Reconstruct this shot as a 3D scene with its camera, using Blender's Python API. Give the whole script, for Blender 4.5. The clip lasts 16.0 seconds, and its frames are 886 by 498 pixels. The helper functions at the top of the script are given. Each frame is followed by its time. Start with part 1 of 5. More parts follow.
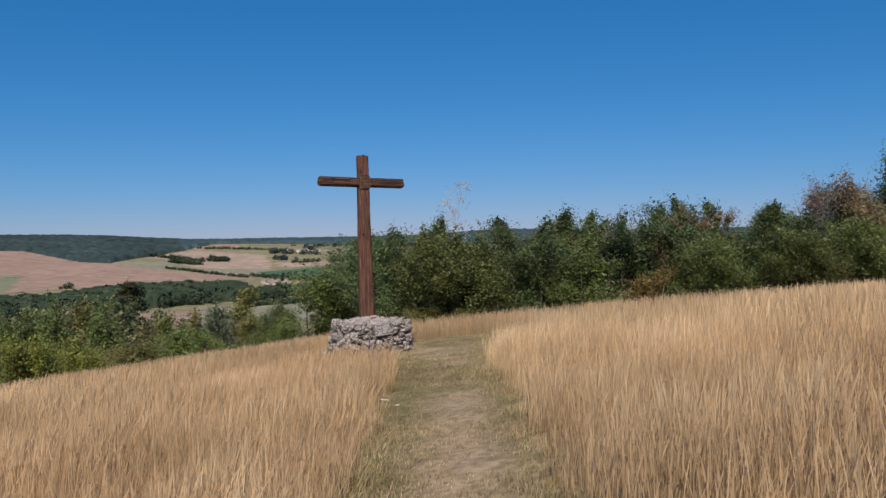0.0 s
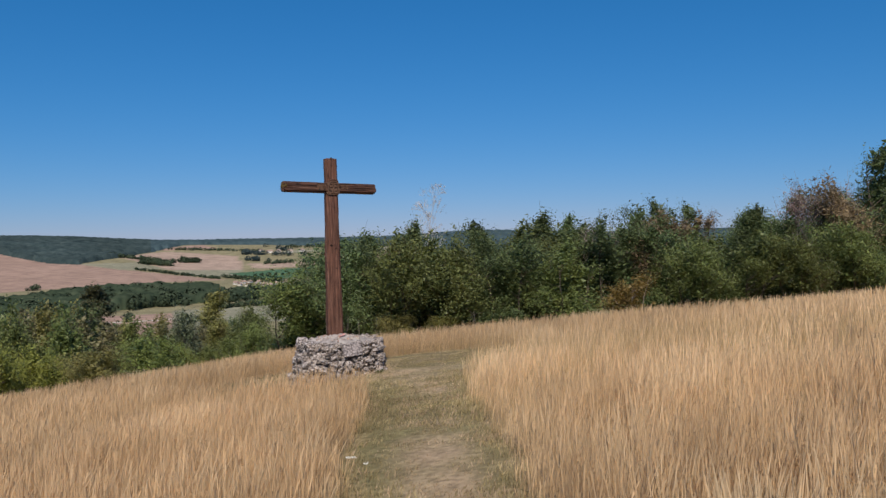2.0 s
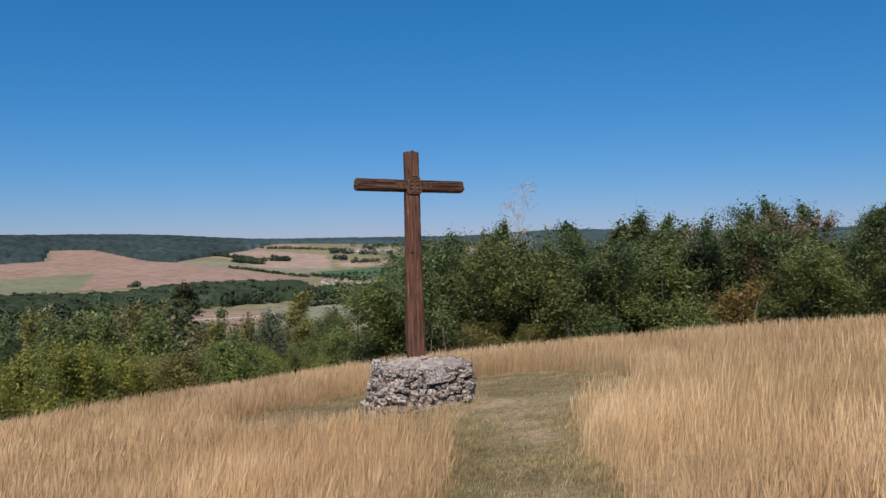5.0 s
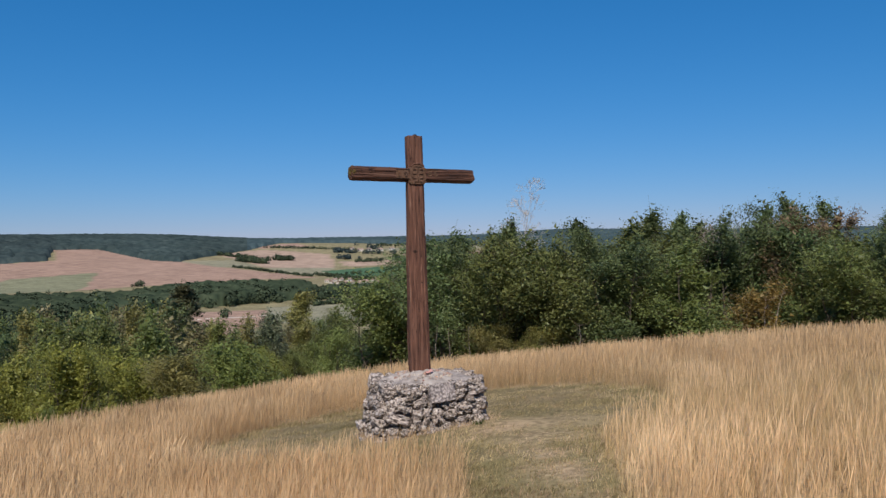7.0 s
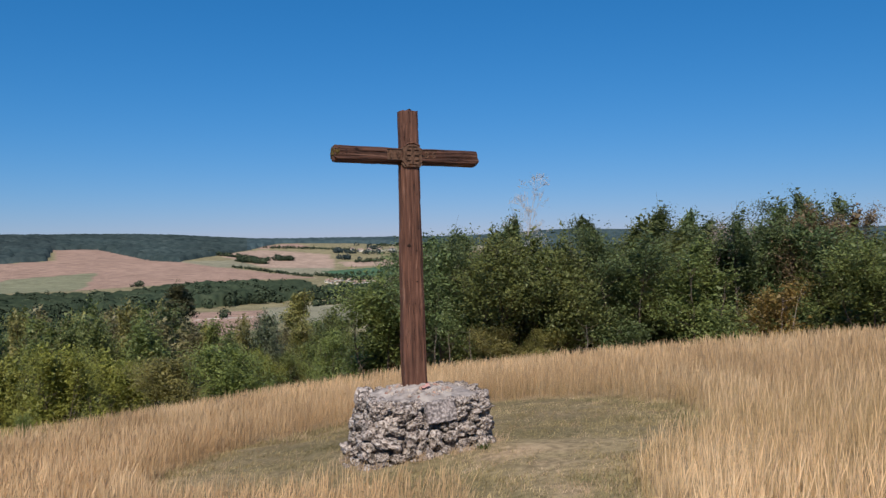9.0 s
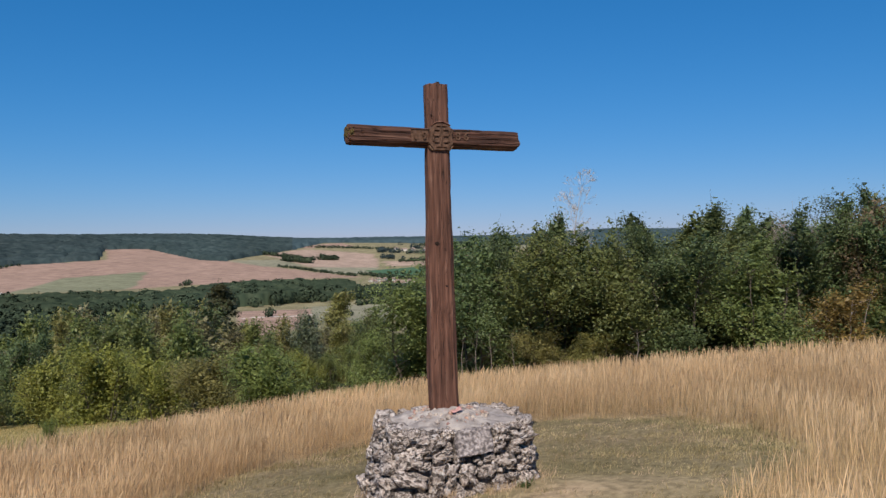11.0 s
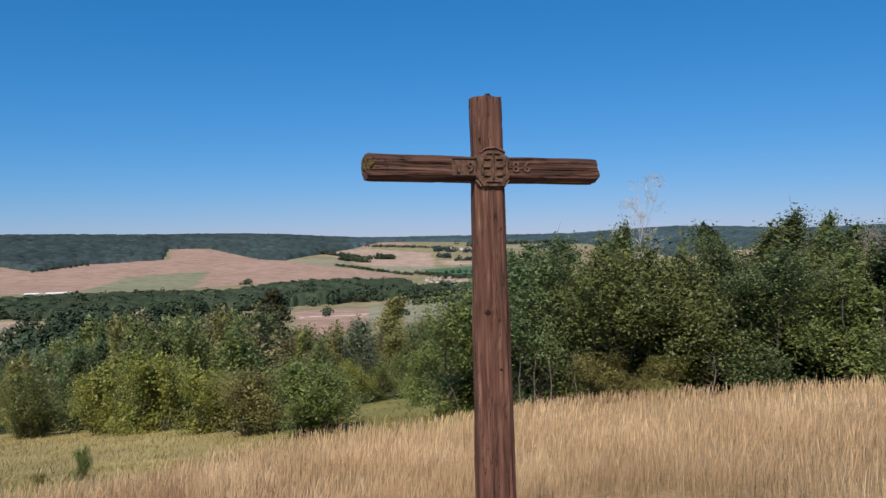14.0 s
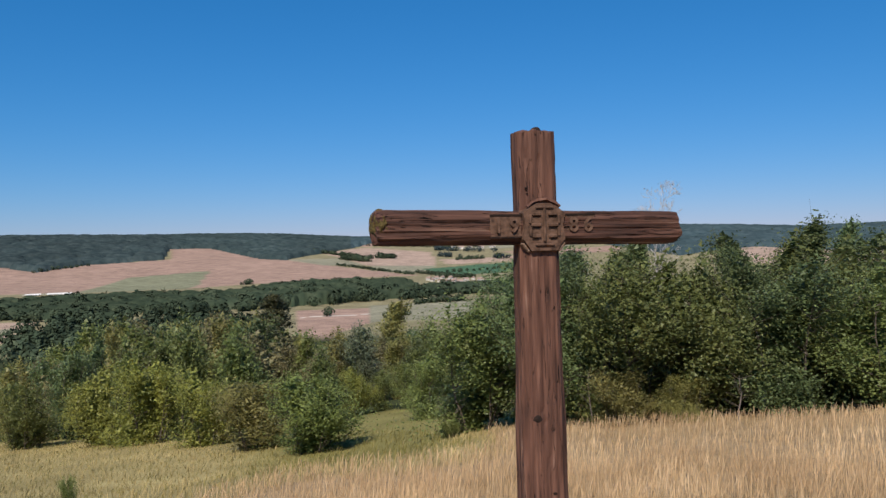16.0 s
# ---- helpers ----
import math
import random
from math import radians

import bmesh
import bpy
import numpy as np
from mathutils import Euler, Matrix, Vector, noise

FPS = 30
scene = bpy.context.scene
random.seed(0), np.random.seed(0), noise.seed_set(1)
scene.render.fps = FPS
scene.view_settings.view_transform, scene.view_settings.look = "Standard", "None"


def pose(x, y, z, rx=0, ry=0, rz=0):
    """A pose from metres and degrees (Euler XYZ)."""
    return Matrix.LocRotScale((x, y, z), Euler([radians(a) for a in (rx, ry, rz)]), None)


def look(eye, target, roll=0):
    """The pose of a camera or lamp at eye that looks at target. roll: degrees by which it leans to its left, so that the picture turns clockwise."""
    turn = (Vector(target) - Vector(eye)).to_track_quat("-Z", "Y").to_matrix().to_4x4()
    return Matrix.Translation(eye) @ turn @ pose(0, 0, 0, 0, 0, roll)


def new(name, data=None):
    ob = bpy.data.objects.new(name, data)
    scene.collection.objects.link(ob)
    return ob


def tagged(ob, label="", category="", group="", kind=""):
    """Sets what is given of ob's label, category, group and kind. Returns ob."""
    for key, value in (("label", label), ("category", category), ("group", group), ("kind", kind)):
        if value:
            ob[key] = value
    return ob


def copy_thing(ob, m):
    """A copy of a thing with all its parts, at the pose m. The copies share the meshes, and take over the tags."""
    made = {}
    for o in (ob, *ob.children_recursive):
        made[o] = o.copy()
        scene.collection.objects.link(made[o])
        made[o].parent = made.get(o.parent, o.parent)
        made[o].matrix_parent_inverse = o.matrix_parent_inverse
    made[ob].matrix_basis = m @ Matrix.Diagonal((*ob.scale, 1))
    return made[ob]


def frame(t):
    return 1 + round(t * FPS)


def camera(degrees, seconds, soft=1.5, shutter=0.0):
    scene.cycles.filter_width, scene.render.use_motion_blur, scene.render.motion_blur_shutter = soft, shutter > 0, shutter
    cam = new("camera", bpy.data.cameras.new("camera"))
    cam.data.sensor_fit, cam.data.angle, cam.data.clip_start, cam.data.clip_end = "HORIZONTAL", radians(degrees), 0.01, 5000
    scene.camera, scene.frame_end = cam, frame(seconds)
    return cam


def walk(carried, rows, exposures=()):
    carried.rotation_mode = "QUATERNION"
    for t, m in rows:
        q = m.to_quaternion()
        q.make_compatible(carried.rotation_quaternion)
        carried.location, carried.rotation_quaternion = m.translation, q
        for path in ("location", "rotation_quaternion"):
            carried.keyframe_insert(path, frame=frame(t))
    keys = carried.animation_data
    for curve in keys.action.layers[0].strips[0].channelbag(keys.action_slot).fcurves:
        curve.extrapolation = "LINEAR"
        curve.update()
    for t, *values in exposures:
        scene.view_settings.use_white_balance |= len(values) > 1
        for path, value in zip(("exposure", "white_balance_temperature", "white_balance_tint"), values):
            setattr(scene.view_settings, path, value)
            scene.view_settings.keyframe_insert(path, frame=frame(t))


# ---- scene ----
cam = camera(57.3, 16.0, soft=1.45)
PATH = [
    (0, (-7.021, -18.769, 2.786), (-6.137, -16.975, 2.761), -0.9),
    (0.5, (-6.87, -18.454, 2.871), (-5.973, -16.667, 2.846), -0.8),
    (1, (-6.711, -18.1, 2.937), (-5.786, -16.327, 2.911), -0.8),
    (1.5, (-6.533, -17.772, 2.981), (-5.6, -16.003, 2.957), -0.8),
    (2, (-6.33, -17.275, 3.013), (-5.388, -15.511, 2.989), -0.9),
    (2.5, (-6.128, -16.836, 3.041), (-5.211, -15.059, 3.018), -0.8),
    (3, (-5.94, -16.366, 3.082), (-5.077, -14.562, 3.059), -0.9),
    (3.5, (-5.805, -16.07, 3.108), (-4.993, -14.243, 3.085), -0.8),
    (4, (-5.593, -15.578, 3.134), (-4.823, -13.733, 3.112), -0.8),
    (4.5, (-5.442, -15.16, 3.156), (-4.685, -13.309, 3.134), -0.8),
    (7, (-4.602, -12.885, 3.115), (-3.858, -11.028, 3.091), -0.8),
    (7.5, (-4.468, -12.466, 3.073), (-3.724, -10.609, 3.05), -0.8),
    (8, (-4.277, -11.992, 3.083), (-3.533, -10.135, 3.06), -0.8),
    (10.3, (-3.369, -10.029, 2.871), (-2.627, -8.172, 2.847), -0.7),
    (10.5, (-3.297, -9.873, 2.89), (-2.585, -8.004, 2.867), -0.8),
    (11, (-3.08, -9.431, 2.963), (-2.437, -7.537, 2.94), -0.8),
    (11.5, (-2.94, -9.044, 3.018), (-2.427, -7.111, 2.997), -0.8),
    (12, (-2.752, -8.644, 3.051), (-2.242, -6.711, 3.029), -0.9),
    (12.5, (-2.613, -8.272, 3.139), (-2.102, -6.339, 3.117), -0.9),
    (13, (-2.448, -7.828, 3.298), (-1.937, -5.894, 3.275), -0.9),
    (13.5, (-2.332, -7.444, 3.435), (-1.822, -5.51, 3.412), -1.0),
    (14, (-2.219, -7.022, 3.58), (-1.709, -5.089, 3.556), -1.0),
    (14.5, (-2.119, -6.628, 3.706), (-1.609, -4.694, 3.681), -1.1),
    (15, (-2.034, -6.159, 3.844), (-1.525, -4.225, 3.818), -1.1),
    (15.5, (-1.976, -5.717, 3.957), (-1.467, -3.783, 3.93), -1.1),
    (16, (-1.967, -5.22, 4.146), (-1.459, -3.286, 4.119), -1.2),
]
walk(cam, [(t, look(eye, target, roll)) for t, eye, target, roll in PATH], exposures=((0.0, -0.09), (4.0, -0.05), (8.0, 0.02), (12.3, 0.06), (13.2, 0.15), (14.5, 0.15), (16.0, 0.13)))

# ---- world and sun ----
SUN_WAY = Vector((1.97, 3.80, -4.50)).normalized()   # the way the light travels
world = bpy.data.worlds.new("sky")
scene.world = world
world.use_nodes = True
wn, wl = world.node_tree.nodes, world.node_tree.links
sky = wn.new("ShaderNodeTexSky")
sky.sky_type = "NISHITA"
sky.sun_disc = False
sky.sun_elevation = math.asin(-SUN_WAY.z)
sky.sun_rotation = math.atan2(-SUN_WAY.x, -SUN_WAY.y)
sky.altitude = 250
sky.air_density, sky.dust_density, sky.ozone_density = 1.0, 0.0, 3.0
tint = wn.new("ShaderNodeMix")               # the deep cool cast of a clear late-summer sky
tint.data_type, tint.blend_type = "RGBA", "MULTIPLY"
tint.inputs["Factor"].default_value = 1.0
tint.inputs[7].default_value = (0.525, 0.775, 1.19, 1)
wl.new(sky.outputs[0], tint.inputs[6])
deep = wn.new("ShaderNodeHueSaturation")
deep.inputs["Saturation"].default_value = 1.07
wl.new(tint.outputs[2], deep.inputs["Color"])
apart, joined = wn.new("ShaderNodeSeparateColor"), wn.new("ShaderNodeCombineColor")   # the camera's colour response, channel by channel
wl.new(deep.outputs[0], apart.inputs[0])
for k, (gain, power) in enumerate(((0.665, 1.20), (1.404, 0.72), (1.80, 0.70))):
    curve, scale_up = wn.new("ShaderNodeMath"), wn.new("ShaderNodeMath")
    curve.operation, curve.inputs[1].default_value = "POWER", power
    scale_up.operation, scale_up.inputs[1].default_value = "MULTIPLY", gain
    wl.new(apart.outputs[k], curve.inputs[0])
    wl.new(curve.outputs[0], scale_up.inputs[0])
    wl.new(scale_up.outputs[0], joined.inputs[k])
wl.new(joined.outputs[0], wn["Background"].inputs[0])
wn["Background"].inputs[1].default_value = 0.075

sun_data = bpy.data.lights.new("sun", "SUN")
sun_data.energy, sun_data.angle, sun_data.color = 4.75, radians(0.53), (1.0, 0.915, 0.80)
sun = new("sun", sun_data)
sun.rotation_euler = SUN_WAY.to_track_quat("-Z", "Y").to_euler()
sun.location = (-20, -40, 60)


# ---- materials ----
def material(name, colours, scale=8.0, rough=0.85, bump=0.0, bump_scale=40.0, island=0.0, thing=0.0,
             translucent=0.0, stretch=(1, 1, 1), metal=0.0, detail=6.0, spread=(0.3, 0.7), spec=0.3, cracks=0.0):
    """A noise between colours, a second coarse variation, fine relief, and variation by piece and by thing."""
    m = bpy.data.materials.new(name)
    m.use_nodes = True
    n, l = m.node_tree.nodes, m.node_tree.links
    bsdf, out = n["Principled BSDF"], n["Material Output"]
    bsdf.inputs["Roughness"].default_value = rough
    bsdf.inputs["Metallic"].default_value = metal
    bsdf.inputs["Specular IOR Level"].default_value = spec
    coord, mapping = n.new("ShaderNodeTexCoord"), n.new("ShaderNodeMapping")
    mapping.inputs["Scale"].default_value = stretch
    l.new(coord.outputs["Object"], mapping.inputs["Vector"])
    tex = n.new("ShaderNodeTexNoise")
    tex.inputs["Scale"].default_value, tex.inputs["Detail"].default_value = scale, detail
    l.new(mapping.outputs[0], tex.inputs["Vector"])
    ramp = n.new("ShaderNodeValToRGB")
    while len(ramp.color_ramp.elements) < len(colours):
        ramp.color_ramp.elements.new(0.5)
    for k, (e, c) in enumerate(zip(ramp.color_ramp.elements, colours)):
        e.position = spread[0] + (spread[1] - spread[0]) * k / max(1, len(colours) - 1)
        e.color = (*c, 1)
    l.new(tex.outputs["Fac"], ramp.inputs["Fac"])
    colour = ramp.outputs["Color"]
    big = n.new("ShaderNodeTexNoise")
    big.inputs["Scale"].default_value, big.inputs["Detail"].default_value = scale * 0.13, 3.0
    l.new(coord.outputs["Object"], big.inputs["Vector"])
    hsv = n.new("ShaderNodeHueSaturation")
    l.new(colour, hsv.inputs["Color"])
    vary = n.new("ShaderNodeMapRange")
    vary.inputs["From Min"].default_value, vary.inputs["From Max"].default_value = 0.3, 0.7
    vary.inputs["To Min"].default_value, vary.inputs["To Max"].default_value = 0.8, 1.2
    l.new(big.outputs["Fac"], vary.inputs["Value"])
    value = vary.outputs[0]
    for amount, node_type, socket in ((island, "ShaderNodeNewGeometry", "Random Per Island"), (thing, "ShaderNodeObjectInfo", "Random")):
        if amount:
            src, rng, mul = n.new(node_type), n.new("ShaderNodeMapRange"), n.new("ShaderNodeMath")
            rng.inputs["To Min"].default_value, rng.inputs["To Max"].default_value = 1 - amount, 1 + amount
            l.new(src.outputs[socket], rng.inputs["Value"])
            mul.operation = "MULTIPLY"
            l.new(value, mul.inputs[0])
            l.new(rng.outputs[0], mul.inputs[1])
            value = mul.outputs[0]
            if socket == "Random":
                hue = n.new("ShaderNodeMapRange")
                hue.inputs["To Min"].default_value, hue.inputs["To Max"].default_value = 0.5 - amount * 0.06, 0.5 + amount * 0.05
                l.new(src.outputs[socket], hue.inputs["Value"])
                l.new(hue.outputs[0], hsv.inputs["Hue"])
    l.new(value, hsv.inputs["Value"])
    colour = hsv.outputs["Color"]
    split = None
    if cracks:
        line, off, size, rng = n.new("ShaderNodeTexNoise"), n.new("ShaderNodeMath"), n.new("ShaderNodeMath"), n.new("ShaderNodeMapRange")
        line.inputs["Scale"].default_value, line.inputs["Detail"].default_value = scale * 0.75, 3.0
        l.new(mapping.outputs[0], line.inputs["Vector"])
        off.operation, off.inputs[1].default_value = "SUBTRACT", 0.5
        size.operation = "ABSOLUTE"
        rng.inputs["From Max"].default_value = cracks
        rng.inputs["To Min"].default_value = 0.22
        l.new(line.outputs["Fac"], off.inputs[0])
        l.new(off.outputs[0], size.inputs[0])
        l.new(size.outputs[0], rng.inputs["Value"])
        mul = n.new("ShaderNodeMix")
        mul.data_type, mul.blend_type = "RGBA", "MULTIPLY"
        mul.inputs["Factor"].default_value = 1.0
        l.new(colour, mul.inputs[6])
        l.new(rng.outputs[0], mul.inputs[7])
        colour, split = mul.outputs[2], rng.outputs[0]
    l.new(colour, bsdf.inputs["Base Color"])
    if bump:
        fine, bmp = n.new("ShaderNodeTexNoise"), n.new("ShaderNodeBump")
        fine.inputs["Scale"].default_value, fine.inputs["Detail"].default_value = bump_scale, 8.0
        l.new(mapping.outputs[0], fine.inputs["Vector"])
        bmp.inputs["Strength"].default_value, bmp.inputs["Distance"].default_value = bump, 0.02
        l.new(fine.outputs["Fac"], bmp.inputs["Height"])
        l.new(bmp.outputs["Normal"], bsdf.inputs["Normal"])
        if split:
            deep_bump = n.new("ShaderNodeBump")
            deep_bump.inputs["Strength"].default_value, deep_bump.inputs["Distance"].default_value = 1.0, 0.02
            l.new(split, deep_bump.inputs["Height"])
            l.new(deep_bump.outputs["Normal"], bmp.inputs["Normal"])
    if translucent:
        tr, mix = n.new("ShaderNodeBsdfTranslucent"), n.new("ShaderNodeMixShader")
        mix.inputs[0].default_value = translucent
        l.new(colour, tr.inputs["Color"])
        l.new(bsdf.outputs[0], mix.inputs[1])
        l.new(tr.outputs[0], mix.inputs[2])
        l.new(mix.outputs[0], out.inputs["Surface"])
    return m


WOOD = material("weathered_wood", [(0.034, 0.016, 0.011), (0.090, 0.040, 0.026), (0.124, 0.056, 0.037), (0.168, 0.081, 0.054), (0.33, 0.21, 0.155)],
                scale=26, stretch=(1, 1, 0.07), rough=0.75, bump=0.8, bump_scale=40, spread=(0.28, 0.77), detail=10, cracks=0.0055)
WOOD_ARM = material("weathered_arm_wood", [(0.018, 0.009, 0.006), (0.048, 0.021, 0.014), (0.078, 0.034, 0.022), (0.112, 0.053, 0.035), (0.24, 0.155, 0.11)],
                    scale=34, stretch=(1, 1, 0.045), rough=0.75, bump=1.0, bump_scale=34, spread=(0.26, 0.76), detail=10, cracks=0.010)
CARVED = material("carved_wood", [(0.045, 0.024, 0.015), (0.11, 0.06, 0.038), (0.16, 0.09, 0.06)], scale=25, rough=0.85, bump=0.4)
PALE_BRACE = material("pale_worn_wood", [(0.12, 0.065, 0.042), (0.20, 0.125, 0.085), (0.30, 0.21, 0.15)], scale=30, rough=0.85, bump=0.4)
# dark wood of knots and nub; also the colour for shade in carved slots
DARK_WOOD = material("dark_knot_and_slot_shade", [(0.01, 0.006, 0.004), (0.03, 0.015, 0.01)], scale=30, rough=0.9)
MOSS = material("moss", [(0.07, 0.05, 0.015), (0.14, 0.10, 0.03)], scale=60, rough=0.95, bump=0.8, bump_scale=120)
SLAB = material("cut_stone", [(0.13, 0.112, 0.108), (0.28, 0.242, 0.234), (0.46, 0.405, 0.385)], scale=26, rough=0.92, bump=1.0, bump_scale=26, spread=(0.38, 0.64), spec=0.15)
MORTAR = material("mortar", [(0.20, 0.172, 0.16), (0.33, 0.288, 0.265), (0.43, 0.378, 0.345), (0.53, 0.468, 0.42)], scale=7, rough=0.97, bump=1.0, bump_scale=38, spec=0.1, spread=(0.3, 0.72))
CORE = material("joint_mortar", [(0.07, 0.058, 0.054), (0.14, 0.118, 0.108), (0.22, 0.185, 0.168)], scale=14, rough=1.0, bump=1.0, bump_scale=40, spec=0.1)
RED_CLOTH = material("faded_red", [(0.48, 0.20, 0.18), (0.58, 0.37, 0.33)], scale=30, rough=0.8)
STRAW = material("dry_grass", [(0.460, 0.313, 0.172), (0.625, 0.432, 0.246), (0.745, 0.552, 0.334)], scale=0.6, rough=0.7, island=0.2, translucent=0.32, spec=0.2)
STEM = material("green_brown_grass", [(0.29, 0.212, 0.105), (0.42, 0.305, 0.160), (0.54, 0.395, 0.222)], scale=0.6, rough=0.8, island=0.3, translucent=0.22, spec=0.2)
TURF = material("short_turf", [(0.205, 0.168, 0.085), (0.31, 0.248, 0.128), (0.43, 0.345, 0.19)], scale=2.2, rough=0.9, island=0.4, translucent=0.2, spec=0.1)
MOWN = material("mown_straw", [(0.29, 0.208, 0.128), (0.42, 0.305, 0.195), (0.56, 0.42, 0.285)], scale=2.2, rough=0.9, island=0.25, translucent=0.2, spec=0.1)
BARK = material("bark", [(0.05, 0.04, 0.03), (0.13, 0.105, 0.08)], scale=12, stretch=(1, 1, 0.2), rough=0.95, bump=0.5)
BIRCH_BARK = material("birch_bark", [(0.42, 0.37, 0.34), (0.66, 0.61, 0.57)], scale=10, rough=0.9)
GREY_BARK = material("grey_bark", [(0.11, 0.09, 0.075), (0.24, 0.20, 0.17)], scale=10, rough=0.9)
PALE_BARK = material("pale_bark", [(0.24, 0.19, 0.16), (0.46, 0.39, 0.35)], scale=10, rough=0.9)


def pitted_stone():
    """Grey limestone riddled with holes: pale worn faces, dark pits and hollows."""
    m = bpy.data.materials.new("pitted_stone")
    m.use_nodes = True
    n, l = m.node_tree.nodes, m.node_tree.links
    bsdf = n["Principled BSDF"]
    bsdf.inputs["Roughness"].default_value, bsdf.inputs["Specular IOR Level"].default_value = 0.95, 0.15
    coord, info = n.new("ShaderNodeTexCoord"), n.new("ShaderNodeObjectInfo")
    shift = n.new("ShaderNodeVectorMath")
    shift.operation = "MULTIPLY_ADD"
    shift.inputs[1].default_value = (1, 1, 1)
    spread = n.new("ShaderNodeMath")
    spread.operation = "MULTIPLY"
    spread.inputs[1].default_value = 40
    l.new(info.outputs["Random"], spread.inputs[0])
    l.new(coord.outputs["Object"], shift.inputs[0])
    l.new(spread.outputs[0], shift.inputs[2])
    grain, pits, ramp, pramp = n.new("ShaderNodeTexNoise"), n.new("ShaderNodeTexNoise"), n.new("ShaderNodeValToRGB"), n.new("ShaderNodeValToRGB")
    grain.inputs["Scale"].default_value, grain.inputs["Detail"].default_value = 8.0, 9
    pits.inputs["Scale"].default_value, pits.inputs["Detail"].default_value = 5.6, 5
    pits.inputs["Distortion"].default_value = 0.8
    for tex in (grain, pits):
        l.new(shift.outputs[0], tex.inputs["Vector"])
    for (e, p, c) in zip([ramp.color_ramp.elements[0], ramp.color_ramp.elements[1], ramp.color_ramp.elements.new(0.52)], (0.32, 0.70, 0.5),
                         ((0.25, 0.20, 0.178, 1), (0.87, 0.75, 0.655, 1), (0.53, 0.44, 0.385, 1))):
        e.position, e.color = p, c
    for (e, p, c) in zip(pramp.color_ramp.elements, (0.40, 0.48), ((0.07, 0.062, 0.058, 1), (1, 1, 1, 1))):
        e.position, e.color = p, c
    l.new(grain.outputs["Fac"], ramp.inputs["Fac"])
    l.new(pits.outputs["Fac"], pramp.inputs["Fac"])
    mul = n.new("ShaderNodeMix")
    mul.data_type, mul.blend_type = "RGBA", "MULTIPLY"
    mul.inputs["Factor"].default_value = 0.75
    l.new(ramp.outputs[0], mul.inputs[6])
    l.new(pramp.outputs[0], mul.inputs[7])
    hsv, rng = n.new("ShaderNodeHueSaturation"), n.new("ShaderNodeMapRange")
    rng.inputs["To Min"].default_value, rng.inputs["To Max"].default_value = 0.78, 1.18
    l.new(info.outputs["Random"], rng.inputs["Value"])
    l.new(rng.outputs[0], hsv.inputs["Value"])
    l.new(mul.outputs[2], hsv.inputs["Color"])
    l.new(hsv.outputs[0], bsdf.inputs["Base Color"])
    b1, b2 = n.new("ShaderNodeBump"), n.new("ShaderNodeBump")
    b1.inputs["Strength"].default_value, b1.inputs["Distance"].default_value = 1.0, 0.12
    b2.inputs["Strength"].default_value, b2.inputs["Distance"].default_value = 0.8, 0.06
    l.new(pramp.outputs[0], b1.inputs["Height"])
    l.new(grain.outputs["Fac"], b2.inputs["Height"])
    l.new(b1.outputs[0], b2.inputs["Normal"])
    l.new(b2.outputs[0], bsdf.inputs["Normal"])
    return m


STONE = pitted_stone()


def leaf_material(name, dark, mid, light, thing=0.32):
    return material(name, [dark, mid, light], scale=0.9, rough=0.5, island=0.3, thing=thing, translucent=0.38, spec=0.4)


LEAF_DARK = leaf_material("dark_leaves", (0.082, 0.116, 0.048), (0.130, 0.174, 0.068), (0.200, 0.246, 0.098), 0.24)
LEAF_HEDGE = leaf_material("hedge_leaves", (0.100, 0.126, 0.040), (0.155, 0.184, 0.056), (0.232, 0.254, 0.082), 0.2)
LEAF_GREEN = leaf_material("green_leaves", (0.115, 0.142, 0.040), (0.175, 0.205, 0.058), (0.245, 0.268, 0.080), 0.2)
LEAF_YELLOW = leaf_material("yellow_green_leaves", (0.184, 0.196, 0.042), (0.260, 0.270, 0.060), (0.335, 0.325, 0.084), 0.16)
LEAF_OLIVE = leaf_material("olive_leaves", (0.180, 0.175, 0.054), (0.262, 0.248, 0.078), (0.34, 0.31, 0.108), 0.16)
LEAF_BROWN = leaf_material("browning_leaves", (0.165, 0.148, 0.070), (0.235, 0.208, 0.100), (0.30, 0.265, 0.138), 0.12)
LEAF_RUST = leaf_material("rust_leaves", (0.135, 0.092, 0.050), (0.205, 0.138, 0.078), (0.275, 0.192, 0.115))
LEAF_GREY = leaf_material("grey_twigs", (0.19, 0.115, 0.09), (0.29, 0.185, 0.15), (0.37, 0.26, 0.21))
LEAF_SILVER = leaf_material("silver_leaves", (0.10, 0.125, 0.070), (0.16, 0.185, 0.105), (0.23, 0.25, 0.15))
NEEDLE = leaf_material("needles", (0.070, 0.072, 0.036), (0.115, 0.115, 0.054), (0.165, 0.160, 0.076), 0.05)
LEAF_AMBER = leaf_material("amber_leaves", (0.165, 0.112, 0.036), (0.250, 0.170, 0.052), (0.335, 0.235, 0.078), 0.05)
# distance haze over the far woods is tinted into these three base colours
FAR_WOOD_HAZED = material("far_woods_hazed", [(0.026, 0.041, 0.044), (0.040, 0.057, 0.058), (0.058, 0.077, 0.076)], scale=0.05, rough=1.0, spec=0.0, thing=0.0)
MID_WOOD_HAZED = material("ridge_trees_hazed", [(0.029, 0.046, 0.048), (0.044, 0.064, 0.064), (0.062, 0.084, 0.082)], scale=0.05, rough=1.0, spec=0.0)
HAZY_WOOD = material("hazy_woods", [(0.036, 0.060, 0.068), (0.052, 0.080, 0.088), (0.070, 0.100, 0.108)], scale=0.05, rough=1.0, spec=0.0)
